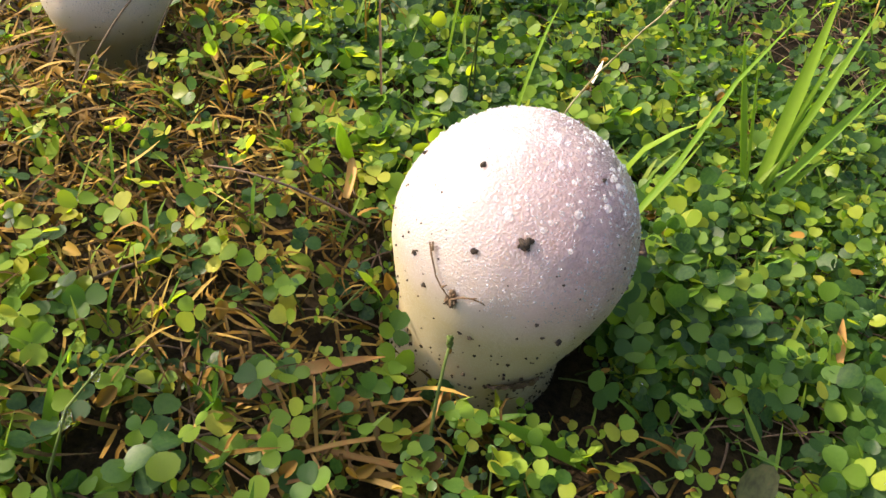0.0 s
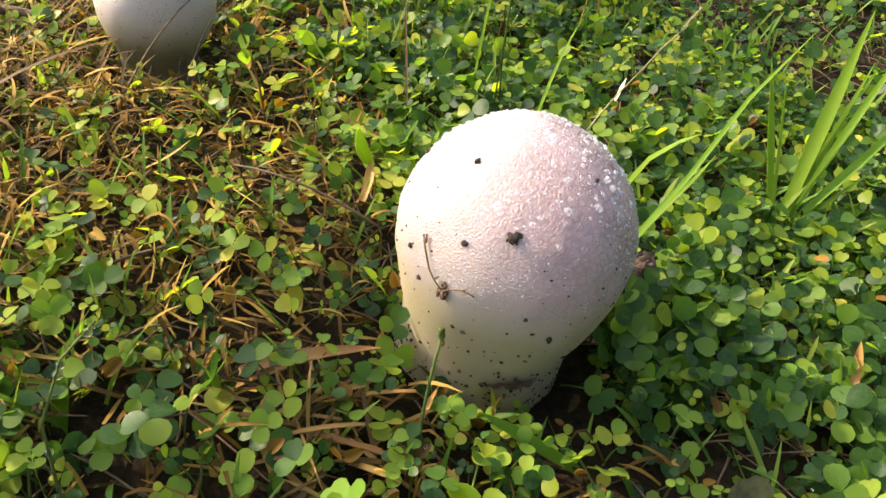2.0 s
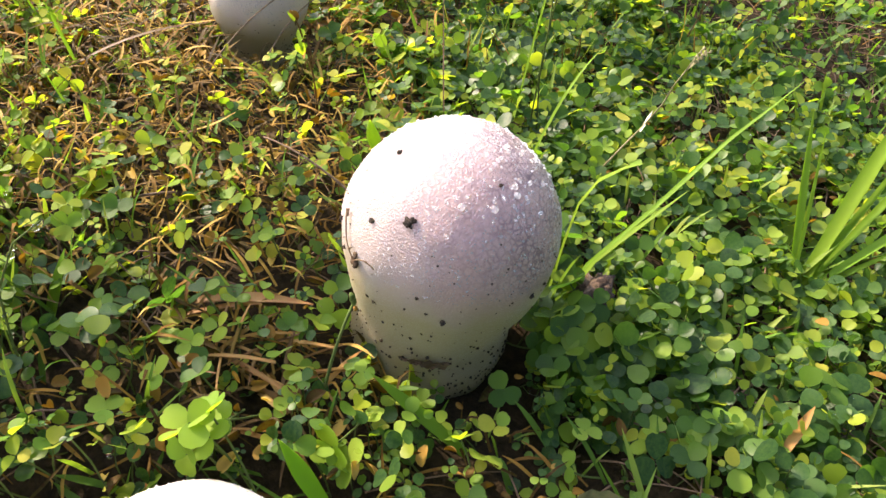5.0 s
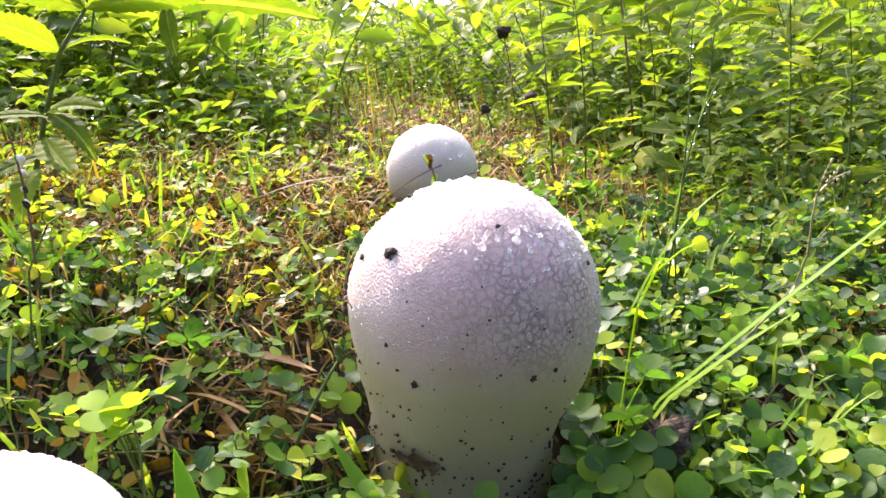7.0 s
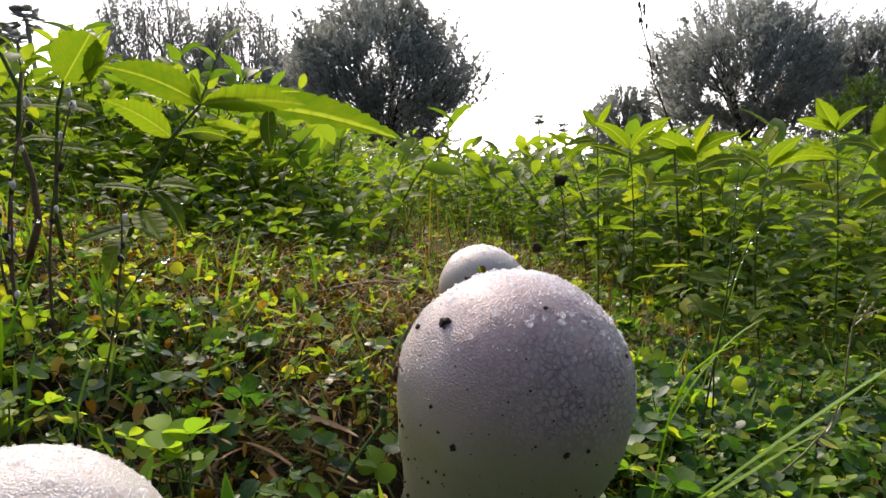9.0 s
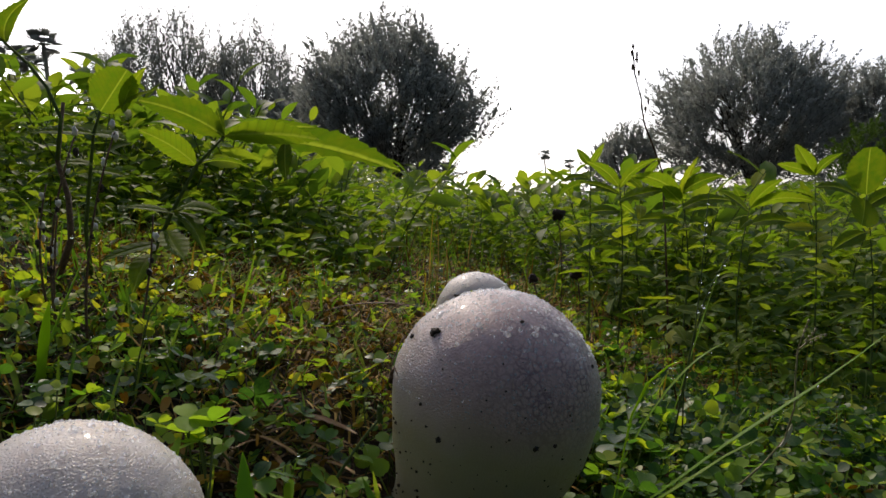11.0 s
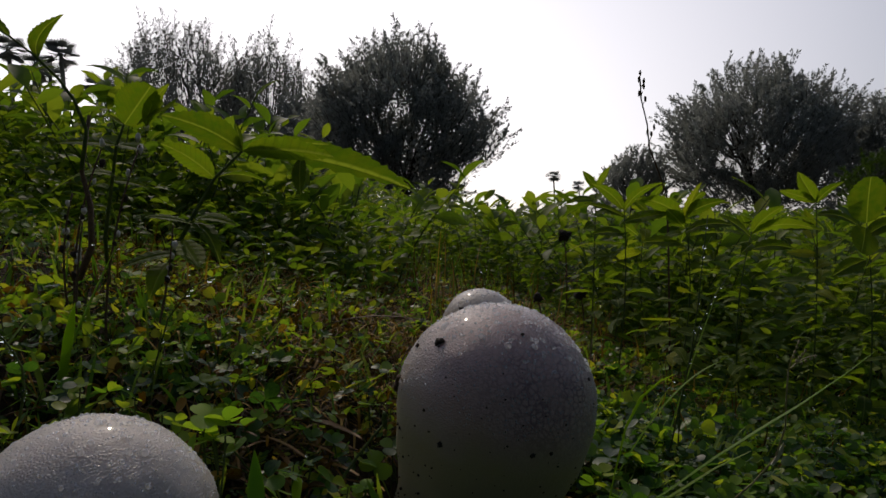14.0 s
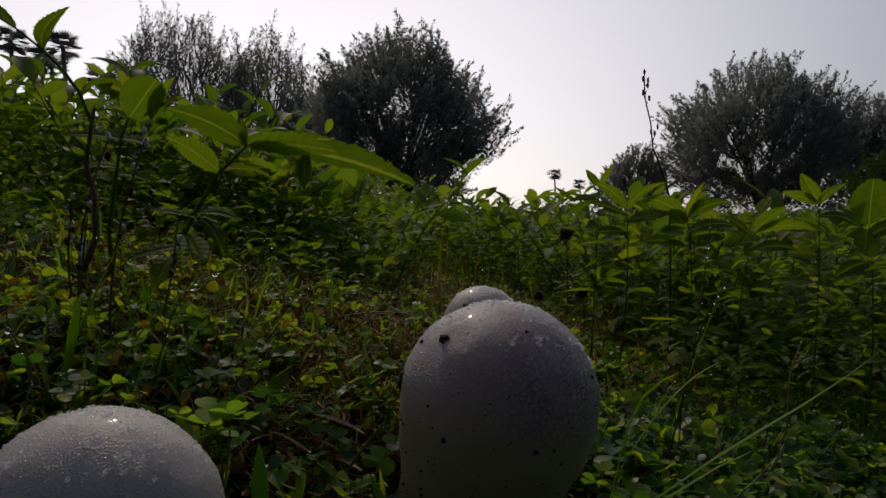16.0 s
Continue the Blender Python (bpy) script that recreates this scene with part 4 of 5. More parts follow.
straw_piece((0.072, -0.108, 0.004), (0.098, -0.100, 0.006), 0.004, "pale dry seed head lying on clover", 0.001)


straw_piece((-0.0800, 0.352, 0.067), (-0.0355, 0.290, 0.0600), 0.0075, "dark weathered stick lying behind the small puffball", 0.002, "twig")
straw_piece((-0.045, 0.205, 0.052), (0.012, 0.222, 0.075), 0.0011, "thin brown twig before the small puffball", 0.004, "twig")
straw_piece((-0.012, 0.20, 0.050), (0.035, 0.225, 0.066), 0.0009, "fine brown twig before the small puffball", 0.005, "twig")
grass_blade([(0.058, 0.12, 0.02), (0.066, 0.12, 0.100)], 0.0016, "thin dark upright grass spike", 0.002, M_TWIG)
grass_blade([(0.105, 0.12, 0.015), (0.138, 0.12, 0.113)], 0.0016, "thin pale leaning grass stem", 0.003)
grass_blade([(0.06, 0.05, 0.025), (0.115, 0.06, 0.079)], 0.0014, "thin pale curved grass stem", 0.010)


def beaded_stem(pts, label, drops, r, seed):
    """A thin bent grass stem strung with dew."""
    pts = [Vector(p) for p in pts]
    root = thing("dewy_grass_stem", label, "grass", "dewy grass stems", m=Matrix.Translation(pts[0]))
    g = Geo()
    tube(g, [p - pts[0] for p in pts], r, r * 0.5, 6)
    stem = part("stem", g, M_STEM, root)
    rng = random.Random(seed)
    for k in range(drops):
        i = 1 + k % (len(pts) - 2)
        g = Geo()
        drop(g, pts[i].lerp(pts[i + 1], rng.random()) - pts[0] + Vector((0, 0, -0.0006)), rng.uniform(0.0005, 0.0012), 12, 10)
        part("dew_drop", g, M_WATER, stem)


beaded_stem([(-0.176, -0.030, 0.070), (-0.173, -0.030, 0.082), (-0.1715, -0.030, 0.090), (-0.172, -0.030, 0.098), (-0.176, -0.030, 0.105), (-0.180, -0.030, 0.110)], "thin bent grass stem strung with dew drops", 9, 0.0006, 2)
beaded_stem([(0.106, 0.10, 0.012), (0.1075, 0.10, 0.045), (0.1140, 0.10, 0.078), (0.1175, 0.10, 0.103), (0.1205, 0.10, 0.133), (0.1225, 0.10, 0.150)], "tall thin grass stem beaded with dew", 8, 0.0005, 3)
beaded_stem([(0.100, 0.10, 0.012), (0.1115, 0.10, 0.066), (0.1190, 0.10, 0.092), (0.1260, 0.10, 0.106), (0.1330, 0.10, 0.116)], "thin leaning grass stem beaded with dew", 7, 0.0005, 4)
beaded_stem([(-0.150, 0.02, 0.060), (-0.146, 0.02, 0.085), (-0.139, 0.02, 0.108), (-0.128, 0.02, 0.122), (-0.118, 0.02, 0.126)], "arching thin grass stem with dew at its tip", 6, 0.0005, 5)


def dry_sprig():
    b = Vector((0.0, 0.158, soil(0.0, 0.158)))
    root = thing("dry_sprig", "small yellow-brown sprig before a puffball", "sprig", m=Matrix.Translation(b))
    g = Geo()
    top = Vector((0.0015, 0.0, 0.094 - b.z))
    tube(g, bend((0, 0, 0), top, 0.003, 8, (1, 0, 0)), 0.0006, 0.0004, 5)
    part("stem", g, M_STRAW_OBJ, root)
    rng = random.Random(6)
    for k in range(7):
        g = Geo()
        p = top * rng.uniform(0.6, 1.0)
        vs, fs = leaflet_verts(rng.uniform(0.004, 0.007), 0.5, 0.3)
        g.add(vs, fs, Matrix.Translation(p) @ pose(0, 0, 0, rng.uniform(20, 80), 0, rng.uniform(0, 360)))
        part("leaf", g, M_STRAW_OBJ if k % 2 else M_LIME_OBJ, root)


dry_sprig()


def dead_leaf():
    g = Geo()
    vs, fs = leaflet_verts(0.017, 0.25, 0.25)
    g.add(vs, fs, Matrix.Translation((-0.012, -0.105, 0.028)) @ pose(0, 0, 0, 35, 10, -30))
    k = len(g.v)
    g.add([(x, y, z - 0.0004) for x, y, z in g.v[:k]], [tuple(reversed(f)) for f in fs])
    tagged(part("dead_leaf", g, M_DEAD), "half-decayed brown and olive leaf on the clover", "leaf")


dead_leaf()


# ---- broad-leaved weeds ----
def weed_leaf_mesh(wide, curl, fold, teeth=13, blunt=0.82, across=(-1, -0.72, -0.4, -0.05, 0, 0.05, 0.4, 0.72, 1), belly=0.85):
    """A toothed leaf of length 1 along +y with a grooved midrib and puckered side veins."""
    g, n, m = Geo(), teeth * 2 + 1, len(across)
    for i in range(n):
        u = i / (n - 1)
        w = wide * math.sin(math.pi * u ** blunt) ** belly * 0.5 + 0.006 if 0 < u < 1 else 0.006
        z = curl * (u - u * u * 1.9)
        for s in across:
            tooth = (0.0 if i % 2 else -0.11) * abs(s) ** 3
            pucker = 0.010 * math.sin((u * teeth - abs(s) * 1.2) * math.pi) * abs(s) ** 0.7
            g.v.append((s * w * (1 + tooth), u + 0.018 * abs(s) * (i % 2) * (u < 0.97), z + fold * (abs(s) - 0.5 * s * s) * w + pucker - (0.012 if s == 0 else 0)))
    for i in range(n - 1):
        for k in range(m - 1):
            b = i * m + k
            g.f.append((b, b + 1, b + m + 1, b + m))
    me = g.mesh("leaf")
    me.materials.append(M_WEED)
    return me


WEED_LEAVES = [weed_leaf_mesh(0.40, 0.10, 0.25), weed_leaf_mesh(0.46, 0.25, 0.35), weed_leaf_mesh(0.34, 0.35, 0.15), weed_leaf_mesh(0.42, -0.05, 0.45)]
ROUND_LEAF = weed_leaf_mesh(0.88, 0.06, 0.1, 14, 0.97, belly=0.52)
LONG_LEAF = weed_leaf_mesh(0.27, 0.12, 0.3, 15)
CURL_LEAF = weed_leaf_mesh(0.42, 0.85, 0.3, 13)
FIELD_LEAVES = [weed_leaf_mesh(w, c, f, 8, across=(-1, -0.5, 0, 0.5, 1)) for w, c, f in ((0.40, 0.10, 0.25), (0.46, 0.25, 0.35), (0.34, 0.35, 0.15), (0.42, -0.05, 0.45), (0.27, 0.12, 0.3))]


def aim(p, d, size, twist=0.0):
    """A pose at p whose +y runs along d."""
    d = Vector(d).normalized()
    if isinstance(twist, tuple):
        x, twist = d.cross(Vector(twist)), 0.0
    else:
        x = d.cross(Vector((0, 0, 1)))
    x = x.normalized() if x.length > 1e-3 else Vector((1, 0, 0))
    z = x.cross(d)
    m = Matrix((x, d, z)).transposed().to_4x4()
    return Matrix.Translation(p) @ m @ pose(0, 0, 0, 0, twist, 0) @ Matrix.Diagonal((size, size, size, 1))


def weed(base, stem_pts, leaves, label, group="broad-leaved weeds", r=0.0011):
    """stem_pts from the base up; leaves: (point, direction, length, twist, mesh)."""
    b = Vector(base)
    root = thing("weed", label, "weed", group, m=Matrix.Translation(b))
    g = Geo()
    tube(g, [Vector(p) - b for p in stem_pts], r, r * 0.45, 7)
    stem = part("stem", g, M_STEM, root)
    for p, d, size, tw, me in leaves:
        part("leaf", me, None, root, m=aim(Vector(p) - b, d, size, tw))
    return root, stem


def random_weed(x, y, h, rng, size=0.05, label="leafy green weed with toothed leaves", lean=0.38):
    z = soil(x, y) - 0.004
    top = Vector((x + rng.gauss(0, lean) * h, y + rng.gauss(0, lean) * h, z + h))
    pts = bend((x, y, z), top, rng.uniform(-0.1, 0.1) * h, 8, (rng.gauss(0, 1), rng.gauss(0, 1), 0))
    leaves, a = [], rng.uniform(0, 6.28)
    n = max(6, int(h / rng.uniform(0.009, 0.014)))
    for i in range(n):
        u = 0.10 + 0.88 * i / (n - 1)
        k = u * 7
        p = pts[int(k)].lerp(pts[min(7, int(k) + 1)], k - int(k))
        a += 2.4 + rng.gauss(0, 0.3)
        up = rng.uniform(-0.35, 0.6) + (0.6 if u > 0.85 else 0)
        leaves.append((p, (math.cos(a), math.sin(a), up), size * rng.uniform(0.6, 1.15) * (0.38 + 0.74 * u), rng.gauss(0, 25), rng.choice(FIELD_LEAVES)))
    return pts, leaves, label


def to(p, q, up, me):
    """A leaf from p to its tip q whose upper face looks along up."""
    p, q = Vector(p), Vector(q)
    return (p, q - p, (q - p).length, up, me)


def hero_weeds():
    W0, W1, W2, W3 = WEED_LEAVES
    j = Vector((-0.141, 0.145, 0.192))
    low, mid = Vector((-0.176, 0.150, 0.149)), Vector((-0.159, 0.148, 0.176))
    foot = Vector((-0.205, 0.155, soil(-0.205, 0.155)))
    weed(foot, [foot, Vector((-0.193, 0.152, 0.118)), low, mid, j],
         [to(j, (-0.179, 0.130, 0.2165), (-0.3, 0.6, 0.7), W1), to(j, (-0.092, 0.158, 0.201), (-0.1, 0.5, 0.85), LONG_LEAF), to(j, (-0.080, 0.122, 0.190), (0.1, 0.75, 0.65), LONG_LEAF),
          to(j + Vector((0.004, 0.004, 0)), (-0.0468, 0.2325, 0.184), (0.25, 0.62, 0.75), LONG_LEAF), to(mid, (-0.184, 0.138, 0.199), (-0.2, 0.75, 0.6), W1),
          to((-0.106, 0.146, 0.188), (-0.105, 0.132, 0.166), (-0.3, -0.8, 0.2), W0), to(low, (-0.146, 0.138, 0.154), (0, -0.3, 0.9), W1), to(low, (-0.147, 0.124, 0.138), (0.3, -0.2, 0.9), W2),
          to(low, (-0.196, 0.135, 0.155), (0, -0.4, 0.9), W0), to(low - Vector((0.004, 0, 0.01)), (-0.160, 0.12, 0.122), (0.3, -0.5, 0.7), W3), to(low - Vector((0.008, 0, 0.018)), (-0.21, 0.13, 0.126), (0, -0.4, 0.9), W0),
          to(j, (-0.146, 0.152, 0.209), (-0.6, -0.6, 0.3), W3), to(mid, (-0.135, 0.17, 0.182), (0, 0, 1), W1), to(low - Vector((0.012, 0, 0.024)), (-0.190, 0.12, 0.112), (0, -0.3, 0.9), W1)],
         "tall green weed with long toothed dew-edged leaves", r=0.0017)
    foot = Vector((-0.250, 0.20, soil(-0.25, 0.20)))
    k = Vector((-0.232, 0.178, 0.200))
    weed(foot, [foot, Vector((-0.247, 0.19, 0.14)), k, Vector((-0.224, 0.172, 0.213))],
         [to((-0.224, 0.172, 0.2125), (-0.203, 0.166, 0.2365), (-0.45, 0.9, 0.1), ROUND_LEAF), to((-0.210, 0.172, 0.211), (-0.199, 0.170, 0.240), (-0.8, 0.5, 0.1), W2), to((-0.216, 0.172, 0.212), (-0.190, 0.17, 0.227), (0, -0.5, 0.8), LONG_LEAF),
          to(k, (-0.268, 0.17, 0.204), (0, -0.5, 0.9), W0), to(k, (-0.205, 0.16, 0.196), (0, -0.4, 0.9), W0), to(k - Vector((0, 0, 0.02)), (-0.275, 0.175, 0.183), (0, -0.3, 0.9), W2), to((-0.243, 0.19, 0.178), (-0.213, 0.18, 0.175), (0.1, -0.5, 0.8), LONG_LEAF)],
         "green weed with a rounded toothed top leaf", r=0.0016)
    foot = Vector((-0.255, 0.16, soil(-0.255, 0.16)))
    _, st = weed(foot, [foot, Vector((-0.241, 0.16, 0.135)), Vector((-0.241, 0.16, 0.161)), Vector((-0.246, 0.16, 0.182)), Vector((-0.240, 0.16, 0.217))], [], "dark woody broken weed stem beside green leaves", r=0.0024)
    st.data.materials[0] = M_TWIG
    arch = [Vector((-0.245, 0.158, 0.183)), Vector((-0.241, 0.158, 0.207)), Vector((-0.248, 0.158, 0.226)), Vector((-0.258, 0.158, 0.240)), Vector((-0.271, 0.158, 0.253)), Vector((-0.286, 0.158, 0.265)), Vector((-0.300, 0.158, 0.274))]
    weed(arch[0], arch, [to((-0.270, 0.158, 0.2525), (-0.264, 0.156, 0.2795), (-0.85, 0.5, 0.2), CURL_LEAF), to(arch[5], (-0.305, 0.15, 0.285), (0.3, -0.4, 0.9), W3)],
         "arching weed shoot with a curled leaf near its tip", r=0.0013)
    # weeds on the falling side
    f = (0.1, -0.6, 0.75)
    back = (0.0, 0.75, 0.6)
    for foot, top, rows in (
        ((0.185, 0.36), (0.195, 0.35, 0.150), [to((0.195, 0.35, 0.149), (0.223, 0.335, 0.168), back, W1), to((0.195, 0.35, 0.146), (0.202, 0.335, 0.181), (-0.6, 0.7, 0.1), W0), to((0.195, 0.35, 0.146), (0.150, 0.34, 0.176), (0.3, 0.7, 0.6), W2), to((0.195, 0.35, 0.14), (0.172, 0.33, 0.158), back, W0), to((0.195, 0.35, 0.135), (0.235, 0.34, 0.150), f, W2), to((0.193, 0.35, 0.125), (0.155, 0.34, 0.130), f, W0)]),
        ((0.135, 0.36), (0.141, 0.35, 0.158), [to((0.141, 0.35, 0.156), (0.115, 0.345, 0.185), (0.5, 0.7, 0.3), W2), to((0.141, 0.35, 0.155), (0.165, 0.34, 0.186), (-0.5, 0.7, 0.3), W2), to((0.141, 0.35, 0.15), (0.106, 0.34, 0.165), f, LONG_LEAF), to((0.141, 0.35, 0.145), (0.178, 0.34, 0.155), f, W0), to((0.141, 0.35, 0.135), (0.11, 0.33, 0.138), f, W0)]),
        ((0.245, 0.34), (0.251, 0.34, 0.136), [to((0.251, 0.34, 0.134), (0.300, 0.325, 0.149), (0.0, 0.6, 0.8), W2), to((0.251, 0.34, 0.134), (0.270, 0.33, 0.161), back, W1), to((0.251, 0.34, 0.13), (0.222, 0.33, 0.152), f, W0), to((0.251, 0.34, 0.125), (0.235, 0.32, 0.120), f, W0), to((0.251, 0.34, 0.12), (0.285, 0.33, 0.126), f, W1)]),
        ((0.345, 0.33), (0.346, 0.33, 0.142), [to((0.346, 0.33, 0.142), (0.342, 0.32, 0.182), (0.05, 0.95, 0.1), ROUND_LEAF), to((0.345, 0.33, 0.138), (0.331, 0.31, 0.118), (0.3, -0.6, 0.6), ROUND_LEAF), to((0.345, 0.33, 0.13), (0.372, 0.32, 0.15), f, W1), to((0.345, 0.33, 0.11), (0.31, 0.315, 0.1), f, W0)]),
        ((0.312, 0.36), (0.318, 0.36, 0.163), [to((0.318, 0.36, 0.161), (0.281, 0.355, 0.174), back, LONG_LEAF), to((0.318, 0.36, 0.161), (0.296, 0.35, 0.187), (0.4, 0.6, 0.5), W3), to((0.318, 0.36, 0.16), (0.333, 0.35, 0.182), (-0.3, 0.8, 0.4), W1), to((0.318, 0.36, 0.15), (0.36, 0.35, 0.145), f, W2), to((0.318, 0.36, 0.14), (0.285, 0.35, 0.139), f, W0)]),
        ((0.12, 0.40), (0.127, 0.40, 0.180), [to((0.127, 0.40, 0.178), (0.140, 0.395, 0.198), (-0.5, 0.7, 0.3), W3), to((0.127, 0.40, 0.178), (0.113, 0.395, 0.194), (0.4, 0.7, 0.4), W3), to((0.127, 0.40, 0.165), (0.098, 0.39, 0.170), f, W2), to((0.127, 0.40, 0.155), (0.155, 0.39, 0.155), f, W2)]),
    ):
        rng = random.Random(int(foot[0] * 1000))
        b = Vector((*foot, soil(*foot) - 0.004))
        t = Vector(top)
        pts = bend(b, t, rng.uniform(-0.016, 0.016), 7, (1, 0.4, 0))
        ls = list(rows)
        for i in range(16):
            a, u = rng.uniform(0, 6.28), 0.16 + 0.05 * i
            ls.append((b.lerp(t, u), (math.cos(a), math.sin(a), rng.uniform(-0.3, 0.5)), rng.uniform(0.018, 0.038), rng.gauss(0, 25), rng.choice(FIELD_LEAVES)))
        weed(b, pts, ls, "bright green leafy weed at the edge of the clearing", r=0.0010)


def edge(x):
    """Where the weeds begin, along y."""
    if x < -0.08:
        return 0.46 + 0.1 * math.sin(x * 7)
    if x < 0.2:
        return 1.05 - 0.55 * abs(x - 0.05)
    return 0.62 - 0.1 * math.sin(x * 5)


def weed_height(x):
    if x < -0.1:
        return 0.10 + 0.085 * min(1.0, max(0.0, (-x - 0.12) / 0.35)) + 0.07 * min(1.0, max(0.0, -x - 0.45))
    return 0.145 if x < 0.18 else 0.205


def weed_field():
    rng = random.Random(51)
    for _ in range(105):
        x = rng.uniform(-0.75, 0.85)
        y = edge(x) + rng.uniform(0.0, 0.28)
        h = weed_height(x) * rng.uniform(0.4, 1.12)
        pts, leaves, lab = random_weed(x, y, h, rng, rng.uniform(0.024, 0.042))
        weed(pts[0], pts, leaves, lab)
    full = ([(k * w, u, 0.25 * u * (1 - 1.4 * u) + 0.3 * abs(k) * w) for u, w in ((0, 0.02), (0.25, 0.17), (0.55, 0.21), (0.8, 0.13), (1.0, 0.01)) for k in (-1, 0, 1)],
            [(3 * i + k, 3 * i + k + 1, 3 * i + k + 4, 3 * i + k + 3) for i in range(4) for k in (0, 1)])
    plain = ([(0, 0, 0), (-0.2, 0.45, 0.12), (0, 0.5, 0.05), (0.2, 0.45, 0.12), (0, 1, -0.12)], [(0, 2, 1), (0, 3, 2), (1, 2, 4), (2, 3, 4)])
    lv, st = Geo(), Geo()
    for _ in range(3000):
        y = 0.5 + 7.5 * rng.random() ** 1.6
        x = rng.uniform(-0.5 - 0.85 * y, 0.6 + 0.85 * y)
        if y < edge(x) + 0.12:
            continue
        h = weed_height(x) * rng.uniform(0.55, 1.15) * (1 + 0.06 * y)
        pts, leaves, _ = random_weed(x, y, h, rng, 0.040 + 0.007 * y)
        if y < 3:
            tube(st, pts, 0.0013, 0.0007, 4, False)
        for p, d, s, tw, me in leaves:
            lv.add(*(full if y < 1.9 else plain), aim(p, d, s, tw))
    # low leafy growth between the stems, thinning out into the clearing
    for _ in range(7600):
        x = rng.uniform(-0.95, 1.1)
        lead = 0.10 + (0.16 if x > 0.12 else 0.0)
        y = edge(x) - lead + 0.85 * rng.random() ** 1.3
        deep = min(1.0, max(0.12, (y - edge(x) + lead) / 0.24))
        foot = soil(x, y)
        for _ in range(3):
            a = rng.uniform(0, 6.28)
            p = Vector((x + rng.gauss(0, 0.008), y + rng.gauss(0, 0.008), foot + weed_height(x) * rng.uniform(0.06, 0.72) * deep + 0.004))
            lv.add(*full, aim(p, (math.cos(a), math.sin(a), rng.uniform(-0.5, 0.7)), rng.uniform(0.009, 0.022) * (0.6 + 0.7 * deep), rng.gauss(0, 30)))
    # unseen weeds beside and behind the walk, added to block sky light
    for _ in range(420):
        a, far = rng.uniform(2.6, 6.9), rng.uniform(1.3, 4.0)
        x, y = far * math.cos(a), far * math.sin(a)
        pts, leaves, _ = random_weed(x, y, 0.2 * rng.uniform(0.7, 1.4) * far ** 0.5, rng, 0.08)
        for p, dd, s, tw, me in leaves:
            lv.add(*plain, aim(p, dd, s, tw))
    tagged(part("weed_thicket", lv, M_WEEDS), "thicket of leafy green weeds behind the clearing, plus unseen weeds blocking sky light", "weeds", kind="stuff")
    tagged(part("weed_stems", st, M_STEM), "thin green stems of the weed thicket", "weeds", kind="stuff")


def tall_spike():
    b = Vector((0.205, 0.42, soil(0.205, 0.42)))
    root = thing("grass_spike", "thin dark dry flower spike above the weeds", "grass stalk", m=Matrix.Translation(b))
    pts = [Vector(p) - b for p in (b, (0.203, 0.42, 0.12), (0.201, 0.42, 0.171), (0.190, 0.42, 0.203), (0.184, 0.42, 0.219), (0.182, 0.42, 0.241), (0.176, 0.42, 0.266), (0.175, 0.42, 0.286))]
    g = Geo()
    tube(g, pts, 0.0011, 0.0006, 5)
    stalk = part("stalk", g, M_TWIG, root)
    rng = random.Random(4)
    for (x, z), (dx, dz) in (((0.184, 0.222), (0.003, 0.016)), ((0.184, 0.224), (-0.003, 0.015)), ((0.185, 0.226), (0.006, 0.020)), ((0.177, 0.258), (0.005, 0.014)), ((0.176, 0.264), (-0.003, 0.013)), ((0.176, 0.268), (0.004, 0.017)), ((0.175, 0.275), (0.006, 0.014)), ((0.175, 0.284), (0.000, 0.012)), ((0.175, 0.278), (-0.002, 0.012))):
        g = Geo()
        p = Vector((x, 0.42, z)) - b
        tube(g, bend(p, p + Vector((dx, 0, dz)) * 0.35, 0.0004, 4), 0.0004, 0.0004, 4, False)
        crumb(g, p + Vector((dx, 0, dz)) * 0.62, 0.0012, rng, 8, 8, 2.4)
        part("spikelet", g, M_TWIG, stalk)


def seed_heads():
    """Dark round dead seed heads standing before the weeds."""
    rng = random.Random(15)
    for x, y, z, r in ((0.150, 0.60, 0.054, 0.008), (0.155, 0.75, 0.125, 0.009), (0.096, 0.60, 0.05, 0.006)):
        b = Vector((x, y, soil(x, y)))
        root = thing("dead_flower", "dark dead flower head on a thin stem", "flower", "dead flowers", m=Matrix.Translation(b))
        g = Geo()
        tube(g, bend((0, 0, 0), (0, 0, z - b.z), 0.004, 6, (1, 0, 0)), 0.001, 0.0008, 5)
        part("stem", g, M_TWIG, root)
        g = Geo()
        crumb(g, (0, 0, z - b.z), r, rng, 14, 10, 0.85)
        part("head", g, M_DIRT, root)


